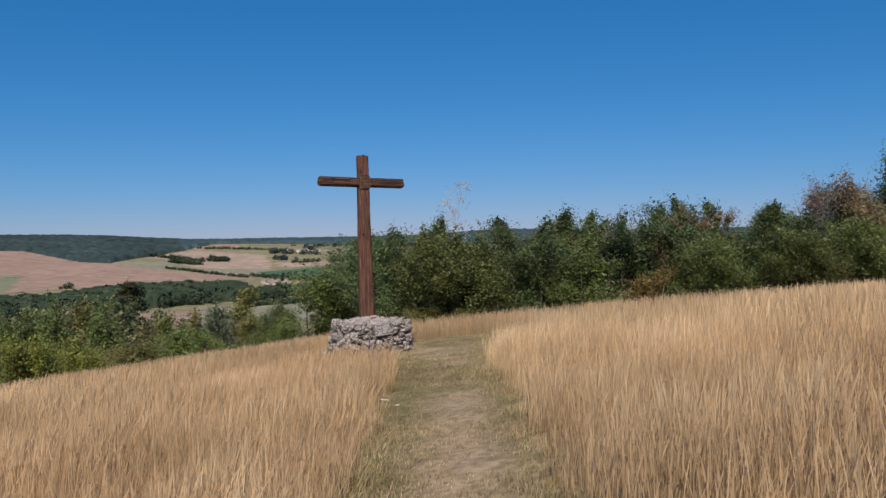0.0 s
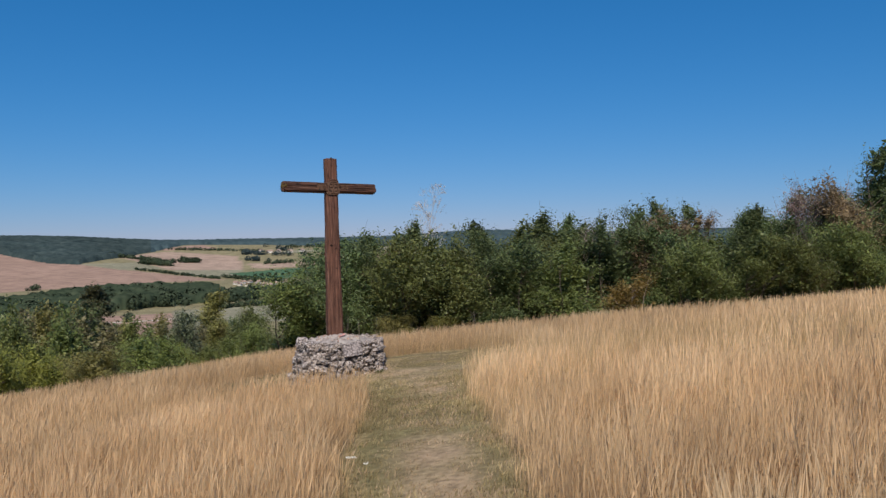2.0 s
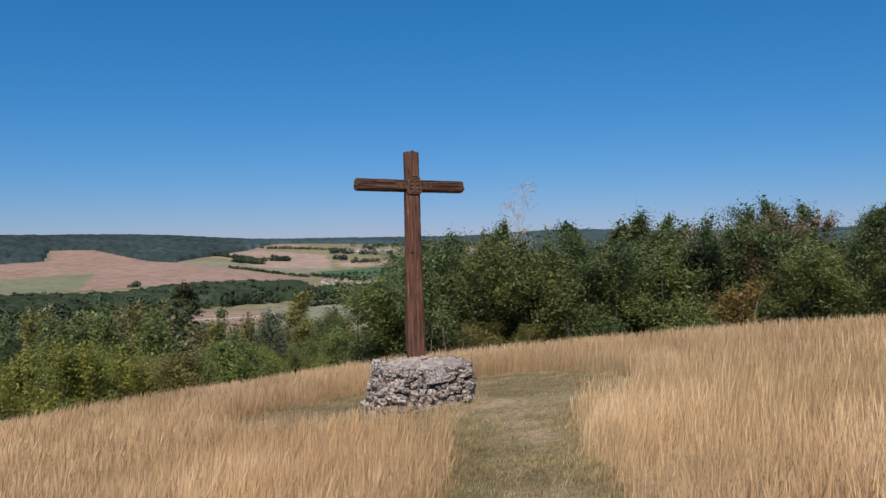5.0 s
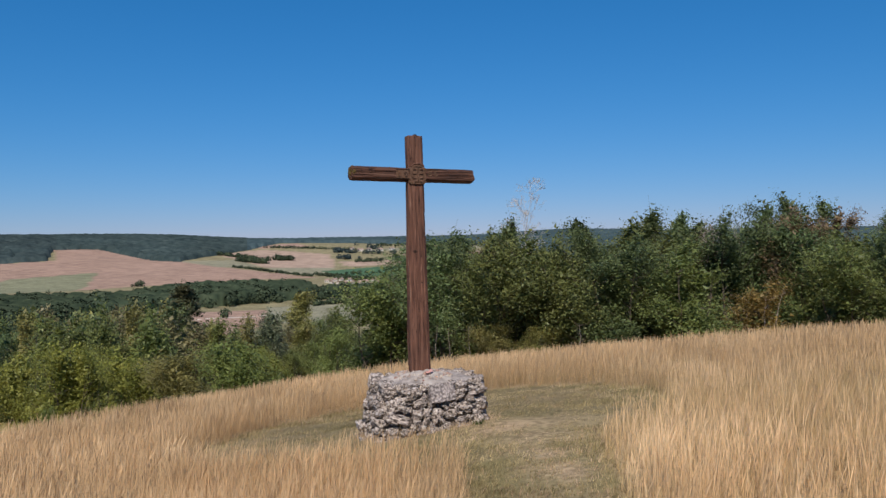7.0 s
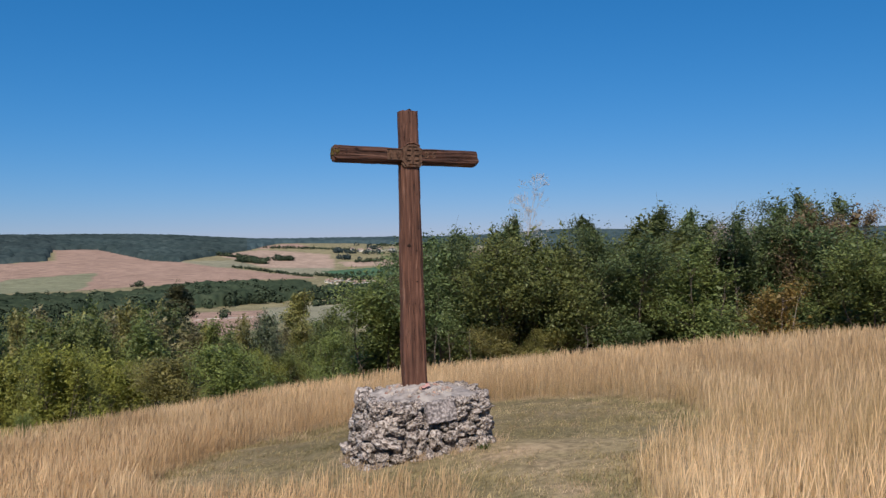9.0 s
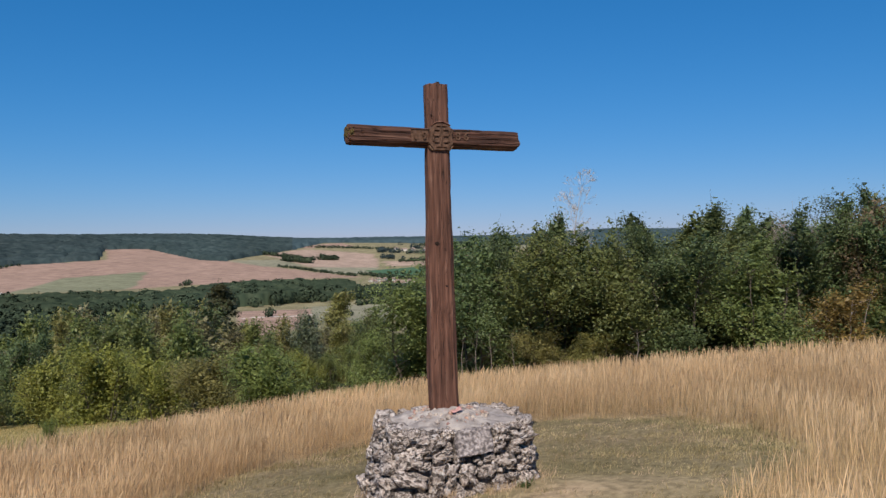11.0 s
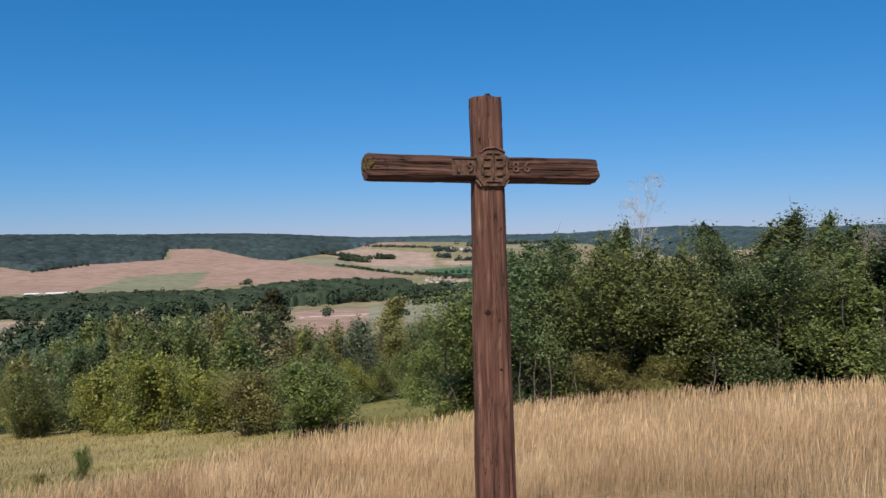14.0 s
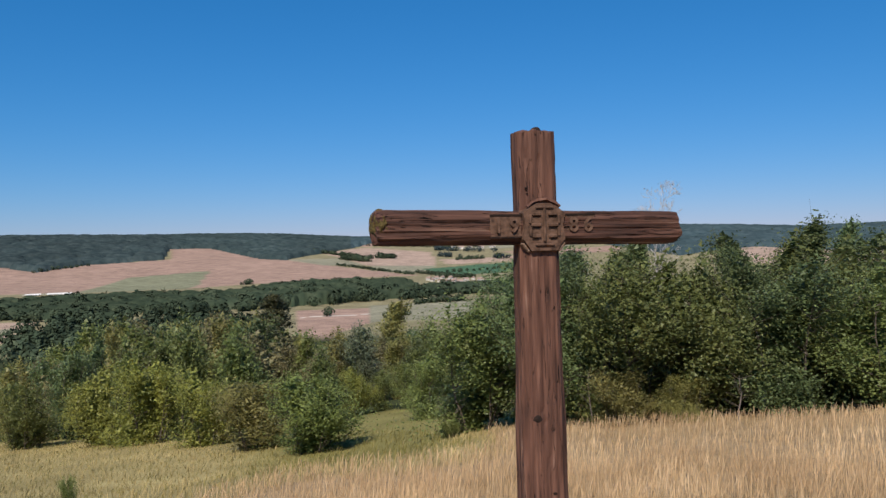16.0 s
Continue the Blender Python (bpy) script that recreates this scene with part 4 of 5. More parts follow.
# ---- trees and bushes ----
def leaves_mesh(name, centres, ways, radii, count, size, mat, seed, flat=0.5, long=1.25, core=0.0):
    """Leaves strewn along sprays: each spray reaches out along its way; the leaves hang and turn every way, most of them face up and out."""
    rnd = np.random.default_rng(seed)
    which = rnd.choice(len(centres), count, p=radii ** 1.8 / (radii ** 1.8).sum())
    d = ways[which]
    side = np.cross(d, [0, 0, 1.0])
    side /= np.linalg.norm(side, axis=1, keepdims=True) + 1e-9
    lift = np.cross(side, d)
    g = np.clip(rnd.normal(size=(count, 3)), -1.9, 1.9) * radii[which][:, None]
    p = centres[which] + d * g[:, :1] * long + side * g[:, 1:2] * 0.6 + lift * g[:, 2:] * flat
    inner = np.arange(count) < core * count                    # larger leaves close the heart of the crown
    p[inner, :2] *= 0.55
    nrm = lift * 0.5 + d * 0.45 + rnd.normal(size=(count, 3)) * 0.5 + [0, 0, 0.25]
    nrm /= np.linalg.norm(nrm, axis=1, keepdims=True)
    a = np.cross(nrm, rnd.normal(size=(count, 3)))
    a /= np.linalg.norm(a, axis=1, keepdims=True) + 1e-9
    b = np.cross(nrm, a)
    s = size * (rnd.uniform(0.6, 1.4, count) * np.where(inner, 2.1, 1.0))[:, None]
    verts = np.stack([p - a * s * 0.9 - b * s * 0.55, p + a * s * 1.1, p - a * s * 0.5 + b * s * 0.75], 1).reshape(-1, 3)
    o = (np.arange(count) * 3)[:, None]
    return mesh_of(name, verts, [o + np.array([[0, 1, 2]])], mat)


PROFILES = {
    "round": lambda f: np.sin(np.pi * np.clip(0.22 + 0.70 * f, 0, 1)) ** 0.8,
    "cone": lambda f: 1.0 - 0.86 * f,
    "bush": lambda f: np.clip(1.0 - 0.55 * f ** 1.7, 0, 1),
    "tall": lambda f: np.clip(0.86 + 0.42 * f - 0.78 * f ** 3, 0.2, 1),
}


def tree_proto(name, label, seed, height, spread, low, boughs, leaves, leaf, mat, bark, shape="round", stems=1, twigs=0, category="tree", rise=0.8, spray=0.34, core=0.2):
    """One tree or bush: leaning stems, boughs that sweep out and up from them, and leafy sprays along every bough."""
    rnd = np.random.default_rng(seed)
    top = thing(name, label, category)
    lines = []
    for s in range(stems):
        a, seg = s * 2.4 + seed, []
        foot = np.array([0.16 * spread * math.cos(a), 0.16 * spread * math.sin(a), -0.3]) * (stems > 1) + [0, 0, -0.25 * (stems == 1)]
        out = np.array([math.cos(a), math.sin(a), 0]) * spread * (0.58 if stems > 1 else 0.05) * rnd.uniform(0.6, 1.2)
        tall = height * (0.96 if s == 0 else rnd.uniform(0.72, 0.95))
        pts = [foot]
        for k in range(6):
            f = (k + 1) / 6
            pts.append(foot * (1 - f) + out * f ** 0.8 + [0, 0, tall * f] + rnd.normal(size=3) * height * 0.010 * (k < 5))
        r = height * (0.015 if stems == 1 else 0.009)
        for k in range(6):
            seg.append([*pts[k], *(pts[k + 1] + (pts[k + 1] - pts[k]) * 0.02), r * (1 - k / 6.6), r * (1 - (k + 1) / 6.6)])
        v, f = tubes(seg)
        part("trunk" if stems == 1 else "stem", mesh_of("trunk", v, [f], bark, True), top)
        lines.append(np.array(pts))
    seg, cen, way, rad = [], [], [], []
    for k in range(boughs):
        line = lines[k % stems]
        f = low + (0.97 - low) * ((k * 0.618034 + rnd.uniform(0, 0.2)) % 1.0)
        at = np.array([np.interp(f * 6, np.arange(7), line[:, q]) for q in range(3)])
        a = k * 2.39996 + rnd.uniform(-0.5, 0.5)
        reach = spread * float(PROFILES[shape](f)) * rnd.uniform(0.62, 1.12) * (1 + 0.16 * math.sin(2 * a + seed) + 0.12 * math.sin(5 * a + 3 * seed))
        reach = max(reach - 0.5 * math.hypot(at[0], at[1]), 0.1 * spread)
        up = rise * rnd.uniform(0.45, 1.25) * (0.55 + 0.75 * f)
        d = np.array([math.cos(a), math.sin(a), up])
        base, last = at - [0, 0, reach * up * 0.55], at
        steps = 5
        for q in range(steps):
            u = (q + 1) / steps
            tip = base + np.array([d[0] * u, d[1] * u, d[2] * u * (0.8 + 0.35 * u)]) * reach + rnd.normal(size=3) * 0.04 * reach
            if q in (1, 4):
                seg.append([*(base if q == 1 else last), *tip, height * 0.0040 * (1.4 - u), height * 0.0040 * (1.0 - u) + 0.002])
                last = tip
            if u > 0.3:
                for w in range(3):
                    turn = d + rnd.normal(size=3) * [0.55, 0.55, 0.40]
                    cen.append(tip + rnd.normal(size=3) * reach * 0.13)
                    way.append(turn / np.linalg.norm(turn))
                    rad.append(spray * rnd.uniform(0.55, 1.3) * (1.15 - 0.35 * u))
    for line in lines:                                         # leaders that stand out of the crown
        for u in (0.90, 0.95, 1.0, 1.04):
            cen.append(line[-1] * [1, 1, u] + rnd.normal(size=3) * 0.05)
            way.append(np.array([0.1, 0.1, 1.0]) / 1.01)
            rad.append(spray * (0.9 if u < 1 else 0.55))
    cen, way, rad = np.array(cen), np.array(way), np.array(rad)
    cen[:, 2] = np.maximum(cen[:, 2], 0.03 * height)
    for k in range(twigs):
        q = rnd.integers(len(cen))
        e = cen[q] + way[q] * rad[q] * 2.0 + rnd.normal(size=3) * 0.12 + [0, 0, 0.05 * height]
        seg.append([*(cen[q] - way[q] * rad[q]), *e, height * 0.0016, height * 0.0005])
    v, f = tubes(seg, 3)
    tagged(part("branchwork", mesh_of("branchwork", v, [f], bark, True), top), kind="stuff")
    tagged(part("crown", leaves_mesh("crown", cen, way, rad, leaves, leaf, mat, seed + 1, core=core), top), kind="stuff")
    return top


def bare_proto(name, label, seed, height):
    """A thin leafless birch: fine upswept twigs round a slender trunk, with a few last leaves."""
    rnd = np.random.default_rng(seed)
    top = thing(name, label, "tree")
    seg, tips = [], []

    def grow(p, d, length, r, depth):
        q = p + d * length
        seg.append([*p, *q, r, r * 0.7])
        if depth == 0:
            tips.append(q)
            return
        for _ in range(3):
            nd = d + rnd.normal(size=3) * 0.33 + [0, 0, 0.10]
            grow(q, nd / np.linalg.norm(nd), length * rnd.uniform(0.55, 0.8), max(r * 0.6, 0.0042), depth - 1)

    p = np.array([0, 0, -0.2])
    for k in range(8):
        q = np.array([0.02 * height * math.sin(k), 0.02 * height * math.cos(k * 1.3), height * (k + 1) / 8])
        r = height * 0.0055 * (1 - k / 9.5)
        seg.append([*p, *q, r, r * 0.85])
        if k > 1:
            for _ in range(9):
                d = rnd.normal(size=3) * [0.6, 0.6, 0.2] + [0, 0, 0.8]
                grow(q, d / np.linalg.norm(d), height * 0.10 * (1.3 - k / 8), max(r * 0.4, 0.0065), 3)
        p = q
    trunk = [s for s in seg if s[6] > height * 0.0012 and abs(s[3]) + abs(s[0]) < 0.08 * height]
    v, f = tubes(trunk, 5)
    part("trunk", mesh_of("trunk", v, [f], BIRCH_BARK, True), top)
    v, f = tubes([s for s in seg if s not in trunk], 3)
    tagged(part("twigwork", mesh_of("twigwork", v, [f], BIRCH_BARK, True), top), kind="stuff")
    tips = np.array(tips)
    part("crown", leaves_mesh("crown", tips, np.tile([0.0, 0.6, 0.8], (len(tips), 1)), np.full(len(tips), 0.1), 500, 0.03, LEAF_GREY, seed), top)
    return top


def conifer_proto(name, label, seed, height):
    """A dark ragged conifer: tiers of boughs that droop and turn up at the tip, longest low down."""
    rnd = np.random.default_rng(seed)
    top = thing(name, label, "tree")
    seg, cen, way, rad = [], [], [], []
    for k in range(96):
        t = (k + rnd.random()) / 96
        a, r = rnd.uniform(0, 2 * np.pi), height * 0.27 * (1.06 - t) ** 0.85 * rnd.uniform(0.6, 1.25)
        z = height * (0.08 + 0.90 * t)
        d = np.array([math.cos(a), math.sin(a), -0.22])
        seg.append([0, 0, z, d[0] * r, d[1] * r, z - 0.22 * r, height * 0.004, 0.006])
        for s in (0.35, 0.6, 0.85, 1.05):
            cen.append([d[0] * r * s, d[1] * r * s, z - 0.22 * r * s + 0.10 * r * s * s])
            way.append(d / np.linalg.norm(d))
            rad.append(height * 0.030 * (1.25 - 0.5 * s))
    cen.append([0, 0, height * 0.97])
    way.append([0.05, 0.05, 0.99])
    rad.append(height * 0.03)
    v, f = tubes([[0, 0, -0.3, 0, 0, height, height * 0.018, 0.01]])
    part("trunk", mesh_of("trunk", v, [f], BARK, True), top)
    v, f = tubes(seg, 3)
    tagged(part("branchwork", mesh_of("branchwork", v, [f], BARK, True), top), kind="stuff")
    tagged(part("crown", leaves_mesh("crown", np.array(cen), np.array(way), np.array(rad), 17000, 0.11, NEEDLE, seed, 0.35, 1.3), top), kind="stuff")
    return top


PROTOS = {
    "dark": [tree_proto("hedge_tree", "leafy dark green hedgerow tree at the edge of the grass", 11 + k, 7.0, 2.6, 0.05, 120, 24000, 0.056, LEAF_DARK, BARK, "tall", 3, 60) for k in range(3)],
    "tip": [tree_proto("hedge_tree", "pointed dark green hedgerow tree at the edge of the grass", 15 + k, 7.0, 2.4, 0.05, 110, 20000, 0.057, LEAF_DARK, BARK, "cone", 1, 50) for k in range(2)],
    "green": [tree_proto("hedge_tree", "leafy mid green hedgerow tree at the edge of the grass", 21 + k, 6.0, 2.6, 0.04, 110, 22000, 0.057, LEAF_HEDGE, BARK, "tall", 4, 50) for k in range(2)],
    "yellow": [tree_proto("bush", "rounded yellow-green bush on the slope", 31 + k, 4.6, 2.9, 0.03, 130, 19000, 0.064, LEAF_YELLOW, BARK, "bush", 5, 30, "bush", 0.9, 0.36, 0.25) for k in range(2)],
    "olive": [tree_proto("bush", "dense " + lab + " bush on the slope", 41 + k, 5.0, 3.0, 0.03, 130, 20000, 0.060, mat, BARK, "bush", 5, 30, "bush", 0.9, 0.36, 0.25)
              for k, (lab, mat) in enumerate((("dark green", LEAF_GREEN), ("olive green", LEAF_OLIVE)))],
    "rust": [tree_proto("drying_tree", "drying rust-brown bushy tree", 51 + k, 6.5, 2.3, 0.10, 90, 14000, 0.052, LEAF_RUST, GREY_BARK, "round", 3, 120) for k in range(2)],
    "amber": [tree_proto("bush", "low amber-brown bush at the foot of the hedge", 57, 3.0, 1.5, 0.03, 70, 9000, 0.044, LEAF_AMBER, PALE_BARK, "bush", 4, 40, "bush", 0.9, 0.24)],
    "grey": [tree_proto("drying_tree", "grey-pink twiggy half-bare tree", 61 + k, 6.5, 2.1, 0.15, 80, 8000, 0.040, LEAF_GREY, PALE_BARK, "round", 3, 420, core=0.0) for k in range(2)],
    "silver": [tree_proto("willow", "silvery green willow-like tree", 71, 8.0, 2.7, 0.08, 100, 13000, 0.085, LEAF_SILVER, GREY_BARK, "tall", 3, 60, "tree", 1.2)],
    "sparse": [tree_proto("open_crowned_tree", "yellow-green tree with an open crown above the bushes", 75, 10.0, 2.4, 0.45, 60, 7000, 0.115, LEAF_OLIVE, BARK, "round", 2, 60, "tree", 0.6, 0.42)],
    "slope": [tree_proto("slope_tree", lab + " tree in the wooded slope", 81 + k, 10.0, 3.6, 0.06, 90, 8000, 0.125, mat, BARK, sh, st, 20, "tree", 0.85, 0.55, 0.25)
              for k, (lab, mat, sh, st) in enumerate((("mid green", LEAF_GREEN, "round", 2), ("dark green", LEAF_DARK, "tall", 3), ("olive green", LEAF_OLIVE, "round", 2), ("browning thin", LEAF_BROWN, "tall", 3),
                                                      ("mid green bushy", LEAF_HEDGE, "bush", 4)))],
    "bare": [bare_proto("bare_birch", "thin leafless pale birch above the hedge", 91, 9.0)],
    "conifer": [conifer_proto("conifer", "dark ragged conifer rising from the slope", 95, 12.0)],
}
for group in PROTOS.values():
    for ob in group:
        ob.matrix_basis = pose(0, 0, 0)
USED = set()


def plant(kind, x, y, height=None, turn=None, rnd=random.Random(77), wide=1.0, sink=0.0, which=None):
    """Sets a copy of a kind at x, y, on the ground, scaled to a height; the first use takes the original."""
    proto = PROTOS[kind][which] if which is not None else rnd.choice(PROTOS[kind])
    full = {"dark": 7.0, "tip": 7.0, "green": 6.0, "yellow": 4.6, "olive": 5.0, "rust": 6.5, "amber": 3.0, "grey": 6.5, "silver": 8.0, "sparse": 10.0, "slope": 10.0, "bare": 9.0, "conifer": 12.0}[kind]
    s = (height or full) / full
    m = pose(x, y, float(ground_z(x, y)) - 0.03 - sink, 0, 0, rnd.uniform(0, 360) if turn is None else turn) @ Matrix.Diagonal((s * wide, s * wide, s, 1))
    group = {"yellow": "bushes on the slope", "olive": "bushes on the slope"}.get(kind, "trees of the wooded slope" if kind in ("slope", "silver", "sparse", "conifer") else "trees of the hedge")
    if proto.name in USED:
        ob = copy_thing(proto, Matrix())
    else:
        USED.add(proto.name)
        ob = proto
    ob.matrix_basis = m
    return tagged(ob, group=group)


def build_hedge():
    rnd = random.Random(3)
    # rows follow the edge of the grass; the ground falls away behind it, and the crowns keep to one skyline
    for row, (back, kinds, first, last) in enumerate(((1.0, ["dark", "green", "dark", "dark", "green"], 8.4, 50), (4.2, ["dark", "tip", "green", "dark"], 9.4, 50), (8.0, ["dark", "tip"], 22.0, 44))):
        x = first
        while x < last:
            k = rnd.choice(kinds)
            px, py = x + back * 0.7 + rnd.uniform(-0.5, 0.5), float(hedge_line(x)) + back * 1.5 + rnd.uniform(-0.6, 0.6)
            if row == 0:
                h = rnd.uniform(5.2, 6.2) * float(np.interp(x, [8, 14, 19, 21.5, 32, 40, 50], [1.05, 1.08, 0.96, 0.78, 0.72, 0.85, 1.1]))
            else:
                h = float(np.interp(x, [9, 13, 19, 25, 30, 33, 37, 44], [2.9, 3.75, 3.7, 3.45, 3.9, 4.5, 6.4, 8.5])) + rnd.uniform(-0.35, 0.4) - float(ground_z(px, py))
            if row == 0 and 20.9 < x < 23.4:
                k, h = "amber", 2.9
            plant(k, px, py, h, wide=rnd.uniform(1.05, 1.35))
            x += (rnd.uniform(2.0, 2.7), rnd.uniform(1.9, 2.5), rnd.uniform(2.8, 3.8))[row]
    # marked trees of the skyline
    plant("tip", 15.3, 26.6, 8.0, wide=0.8)
    plant("tip", 26.8, 29.8, 8.9, wide=1.1)
    plant("tip", 29.7, 31.0, 8.9, wide=0.7)
    plant("dark", 30.9, 23.0, 8.1, wide=0.85)
    plant("dark", 29.2, 22.7, 7.3, wide=0.80)
    plant("dark", 33.3, 22.8, 7.8, wide=0.85)
    plant("rust", 30.0, 21.2, 7.1, wide=0.95)
    plant("rust", 31.8, 21.2, 7.0, wide=0.9)
    plant("bare", 17.8, 29.4, 9.9)
    plant("grey", 44.0, 11.5, 11.0)
    plant("dark", 47.0, 9.0, 12.0)
    plant("grey", 34.3, 14.4, 7.2, wide=1.1)
    plant("rust", 35.2, 12.8, 7.4, wide=1.0)
    plant("grey", 27.2, 23.8, 6.9, wide=1.0)
    plant("tip", 30.9, 14.8, 6.2, wide=1.1)
    plant("grey", 38.5, 16.0, 7.6, wide=1.2)
    plant("dark", 41.4, 14.2, 9.6)
    plant("tip", 35.0, 18.8, 6.8)
    # the trees that close the end of the hedge
    plant("dark", 13.0, 28.6, 7.4, wide=0.75)
    plant("green", 13.4, 26.8, 7.2, wide=0.80)
    plant("dark", 12.3, 30.0, 7.2, wide=0.60)
    plant("green", 16.5, 24.3, 6.7, wide=0.80)
    plant("dark", 18.8, 24.1, 6.7, wide=0.80)
    # low yellowish bush and young growth at the hedge's foot
    plant("olive", 12.3, 23.0, 2.2, wide=1.1)
    plant("olive", 14.2, 21.6, 1.8, wide=1.1)


def build_slope():
    rnd = random.Random(9)
    # bushes along the foot of the meadow, and the low trees that close the rows behind them
    for kind, which, x, y, h, wide in (
            ("olive", 0, -21.2, 78.4, 6.2, 1.0), ("slope", 1, -18.6, 85.8, 9.3, 0.75), ("yellow", 1, -13.6, 71.5, 5.9, 0.95), ("yellow", 0, -8.6, 67.0, 6.9, 0.95), ("yellow", 1, -3.7, 57.8, 5.3, 1.0),
            ("olive", 1, -0.8, 48.2, 4.4, 1.2), ("olive", 0, 2.2, 40.2, 4.3, 1.3), ("yellow", 0, 7.7, 60.0, 3.8, 0.8), ("olive", 0, 10.2, 62.1, 3.2, 0.9), ("olive", 0, 10.4, 46.5, 4.1, 0.8), ("olive", 0, 12.0, 58.8, 3.6, 1.0)):
        plant(kind, x, y, h, wide=wide, which=which)
    for kind, which, x, y, h, wide in (
            ("slope", 2, -24.9, 91.6, 8.6, 0.95), ("slope", 3, -21.6, 90.3, 8.2, 0.9), ("slope", 1, -17.3, 91.1, 8.9, 0.9), ("slope", 0, -13.7, 101.6, 13.1, 0.85), ("slope", 1, -10.2, 106.0, 13.6, 0.8), ("slope", 2, -7.2, 102.2, 12.7, 0.8),
            ("slope", 4, -3.3, 100.3, 12.4, 0.8), ("slope", 2, -0.1, 98.3, 12.5, 0.8), ("slope", 3, -0.6, 78.3, 7.4, 0.9), ("slope", 3, 2.4, 78.2, 7.5, 0.85), ("slope", 0, 4.9, 78.0, 8.3, 0.85), ("slope", 4, 6.1, 69.9, 6.6, 0.9)):
        plant(kind, x, y, h, wide=wide, which=which)
    for kind, which, x, y, h, wide in (
            ("slope", 2, 9.0, 77.6, 7.9, 0.9), ("silver", 0, 11.1, 75.2, 7.9, 0.9), ("sparse", 0, 17.3, 92.4, 11.6, 1.0), ("silver", 0, 17.8, 80.0, 7.4, 1.0), ("green", 0, 17.4, 69.8, 7.2, 0.8), ("slope", 1, -13.7, 85.5, 7.4, 0.9),
            ("slope", 3, -10.0, 87.9, 9.2, 0.9), ("slope", 0, -5.8, 86.2, 8.7, 0.9), ("slope", 4, -2.8, 78.3, 7.6, 0.85), ("conifer", 0, 2.8, 92.2, 14.2, 1.25), ("slope", 4, 14.5, 68.0, 5.8, 0.9), ("slope", 2, 14.6, 76.0, 6.4, 0.85)):
        plant(kind, x, y, h, wide=wide, which=which)
    plant("green", 13.6, 35.0, 4.6, wide=0.62)
    plant("slope", 17.5, 54.0, 6.2, wide=0.75, which=4)
    # the wood that goes on behind and beside them
    for k in range(78):
        y = 70 + 56 * ((k * 0.618) % 1.0)
        f = (k + 0.5) / 78
        x = (-0.36 * y - 3) + f * (0.58 * y + 3)
        az = math.degrees(math.atan2(x, y))
        top_z = 3.2 - y * float(np.interp(az, [-20, -14, -11, -6, 2, 4.0, 8, 16], [0.125, 0.118, 0.082, 0.074, 0.076, 0.116, 0.118, 0.088]))
        h = (top_z - float(ground_z(x, y))) * rnd.uniform(0.80, 0.98)
        if h > 3 and y > 72 + 1.2 * max(0.0, -x - 7):
            plant("slope", x, y, min(h, 15), wide=rnd.uniform(0.8, 1.0) * (1.1 if h < 9 else 0.9))


build_hedge()
build_slope()


# ---- lone shrubs ----
plant("olive", -7.4, 23.9, 1.25, wide=0.5, which=0)
plant("olive", -9.2, 25.8, 0.45, wide=1.6, which=1)


# kinds that found no place are taken away
for group in PROTOS.values():
    for proto in group:
        if proto.name not in USED:
            for ob in (*proto.children_recursive, proto):
                bpy.data.objects.remove(ob)


# ---- far woods, belts and hedgerows ----
def far_trees(name, x, y, r, h, seed, label, leaves=150, mat=None):
    """Far trees as loose crowns of leaf sprays reaching down to the ground, joined into one piece of stuff."""
    rnd = np.random.default_rng(seed)
    n = len(x)
    d = rnd.normal(size=(n, leaves, 3))
    d /= np.linalg.norm(d, axis=2, keepdims=True)
    ang = np.arctan2(d[..., 1], d[..., 0])
    uneven = 1 + 0.22 * np.sin(2 * ang + 3 * d[..., 2] + rnd.uniform(0, 6, (n, 1))) + 0.14 * np.sin(5 * ang - 4 * d[..., 2] + rnd.uniform(0, 6, (n, 1))) + rnd.uniform(-0.16, 0.08, (n, leaves))
    size = np.stack([r, r, h * 0.52], 1)
    c = np.stack([x, y, ground_z(x, y) + h * 0.5], 1)
    p = (c[:, None] + d * uneven[..., None] * size[:, None]).reshape(-1, 3)
    nrm = d.reshape(-1, 3) + rnd.normal(size=p.shape) * 0.25 + [0, 0, 0.15]
    nrm /= np.linalg.norm(nrm, axis=1, keepdims=True)
    a = np.cross(nrm, rnd.normal(size=p.shape))
    a /= np.linalg.norm(a, axis=1, keepdims=True) + 1e-9
    b = np.cross(nrm, a)
    s = (np.repeat(r, leaves) * 0.24 * rnd.uniform(0.6, 1.4, len(p)))[:, None]
    verts = np.stack([p - a * s - b * s * 0.7, p + a * s * 1.1 - b * s * 0.2, p + b * s], 1).reshape(-1, 3)
    o = (np.arange(len(p)) * 3)[:, None]
    return tagged(new(name, mesh_of(name, verts, [o + np.array([[0, 1, 2]])], mat or VALLEY_WOOD)), label, "woods", kind="stuff")


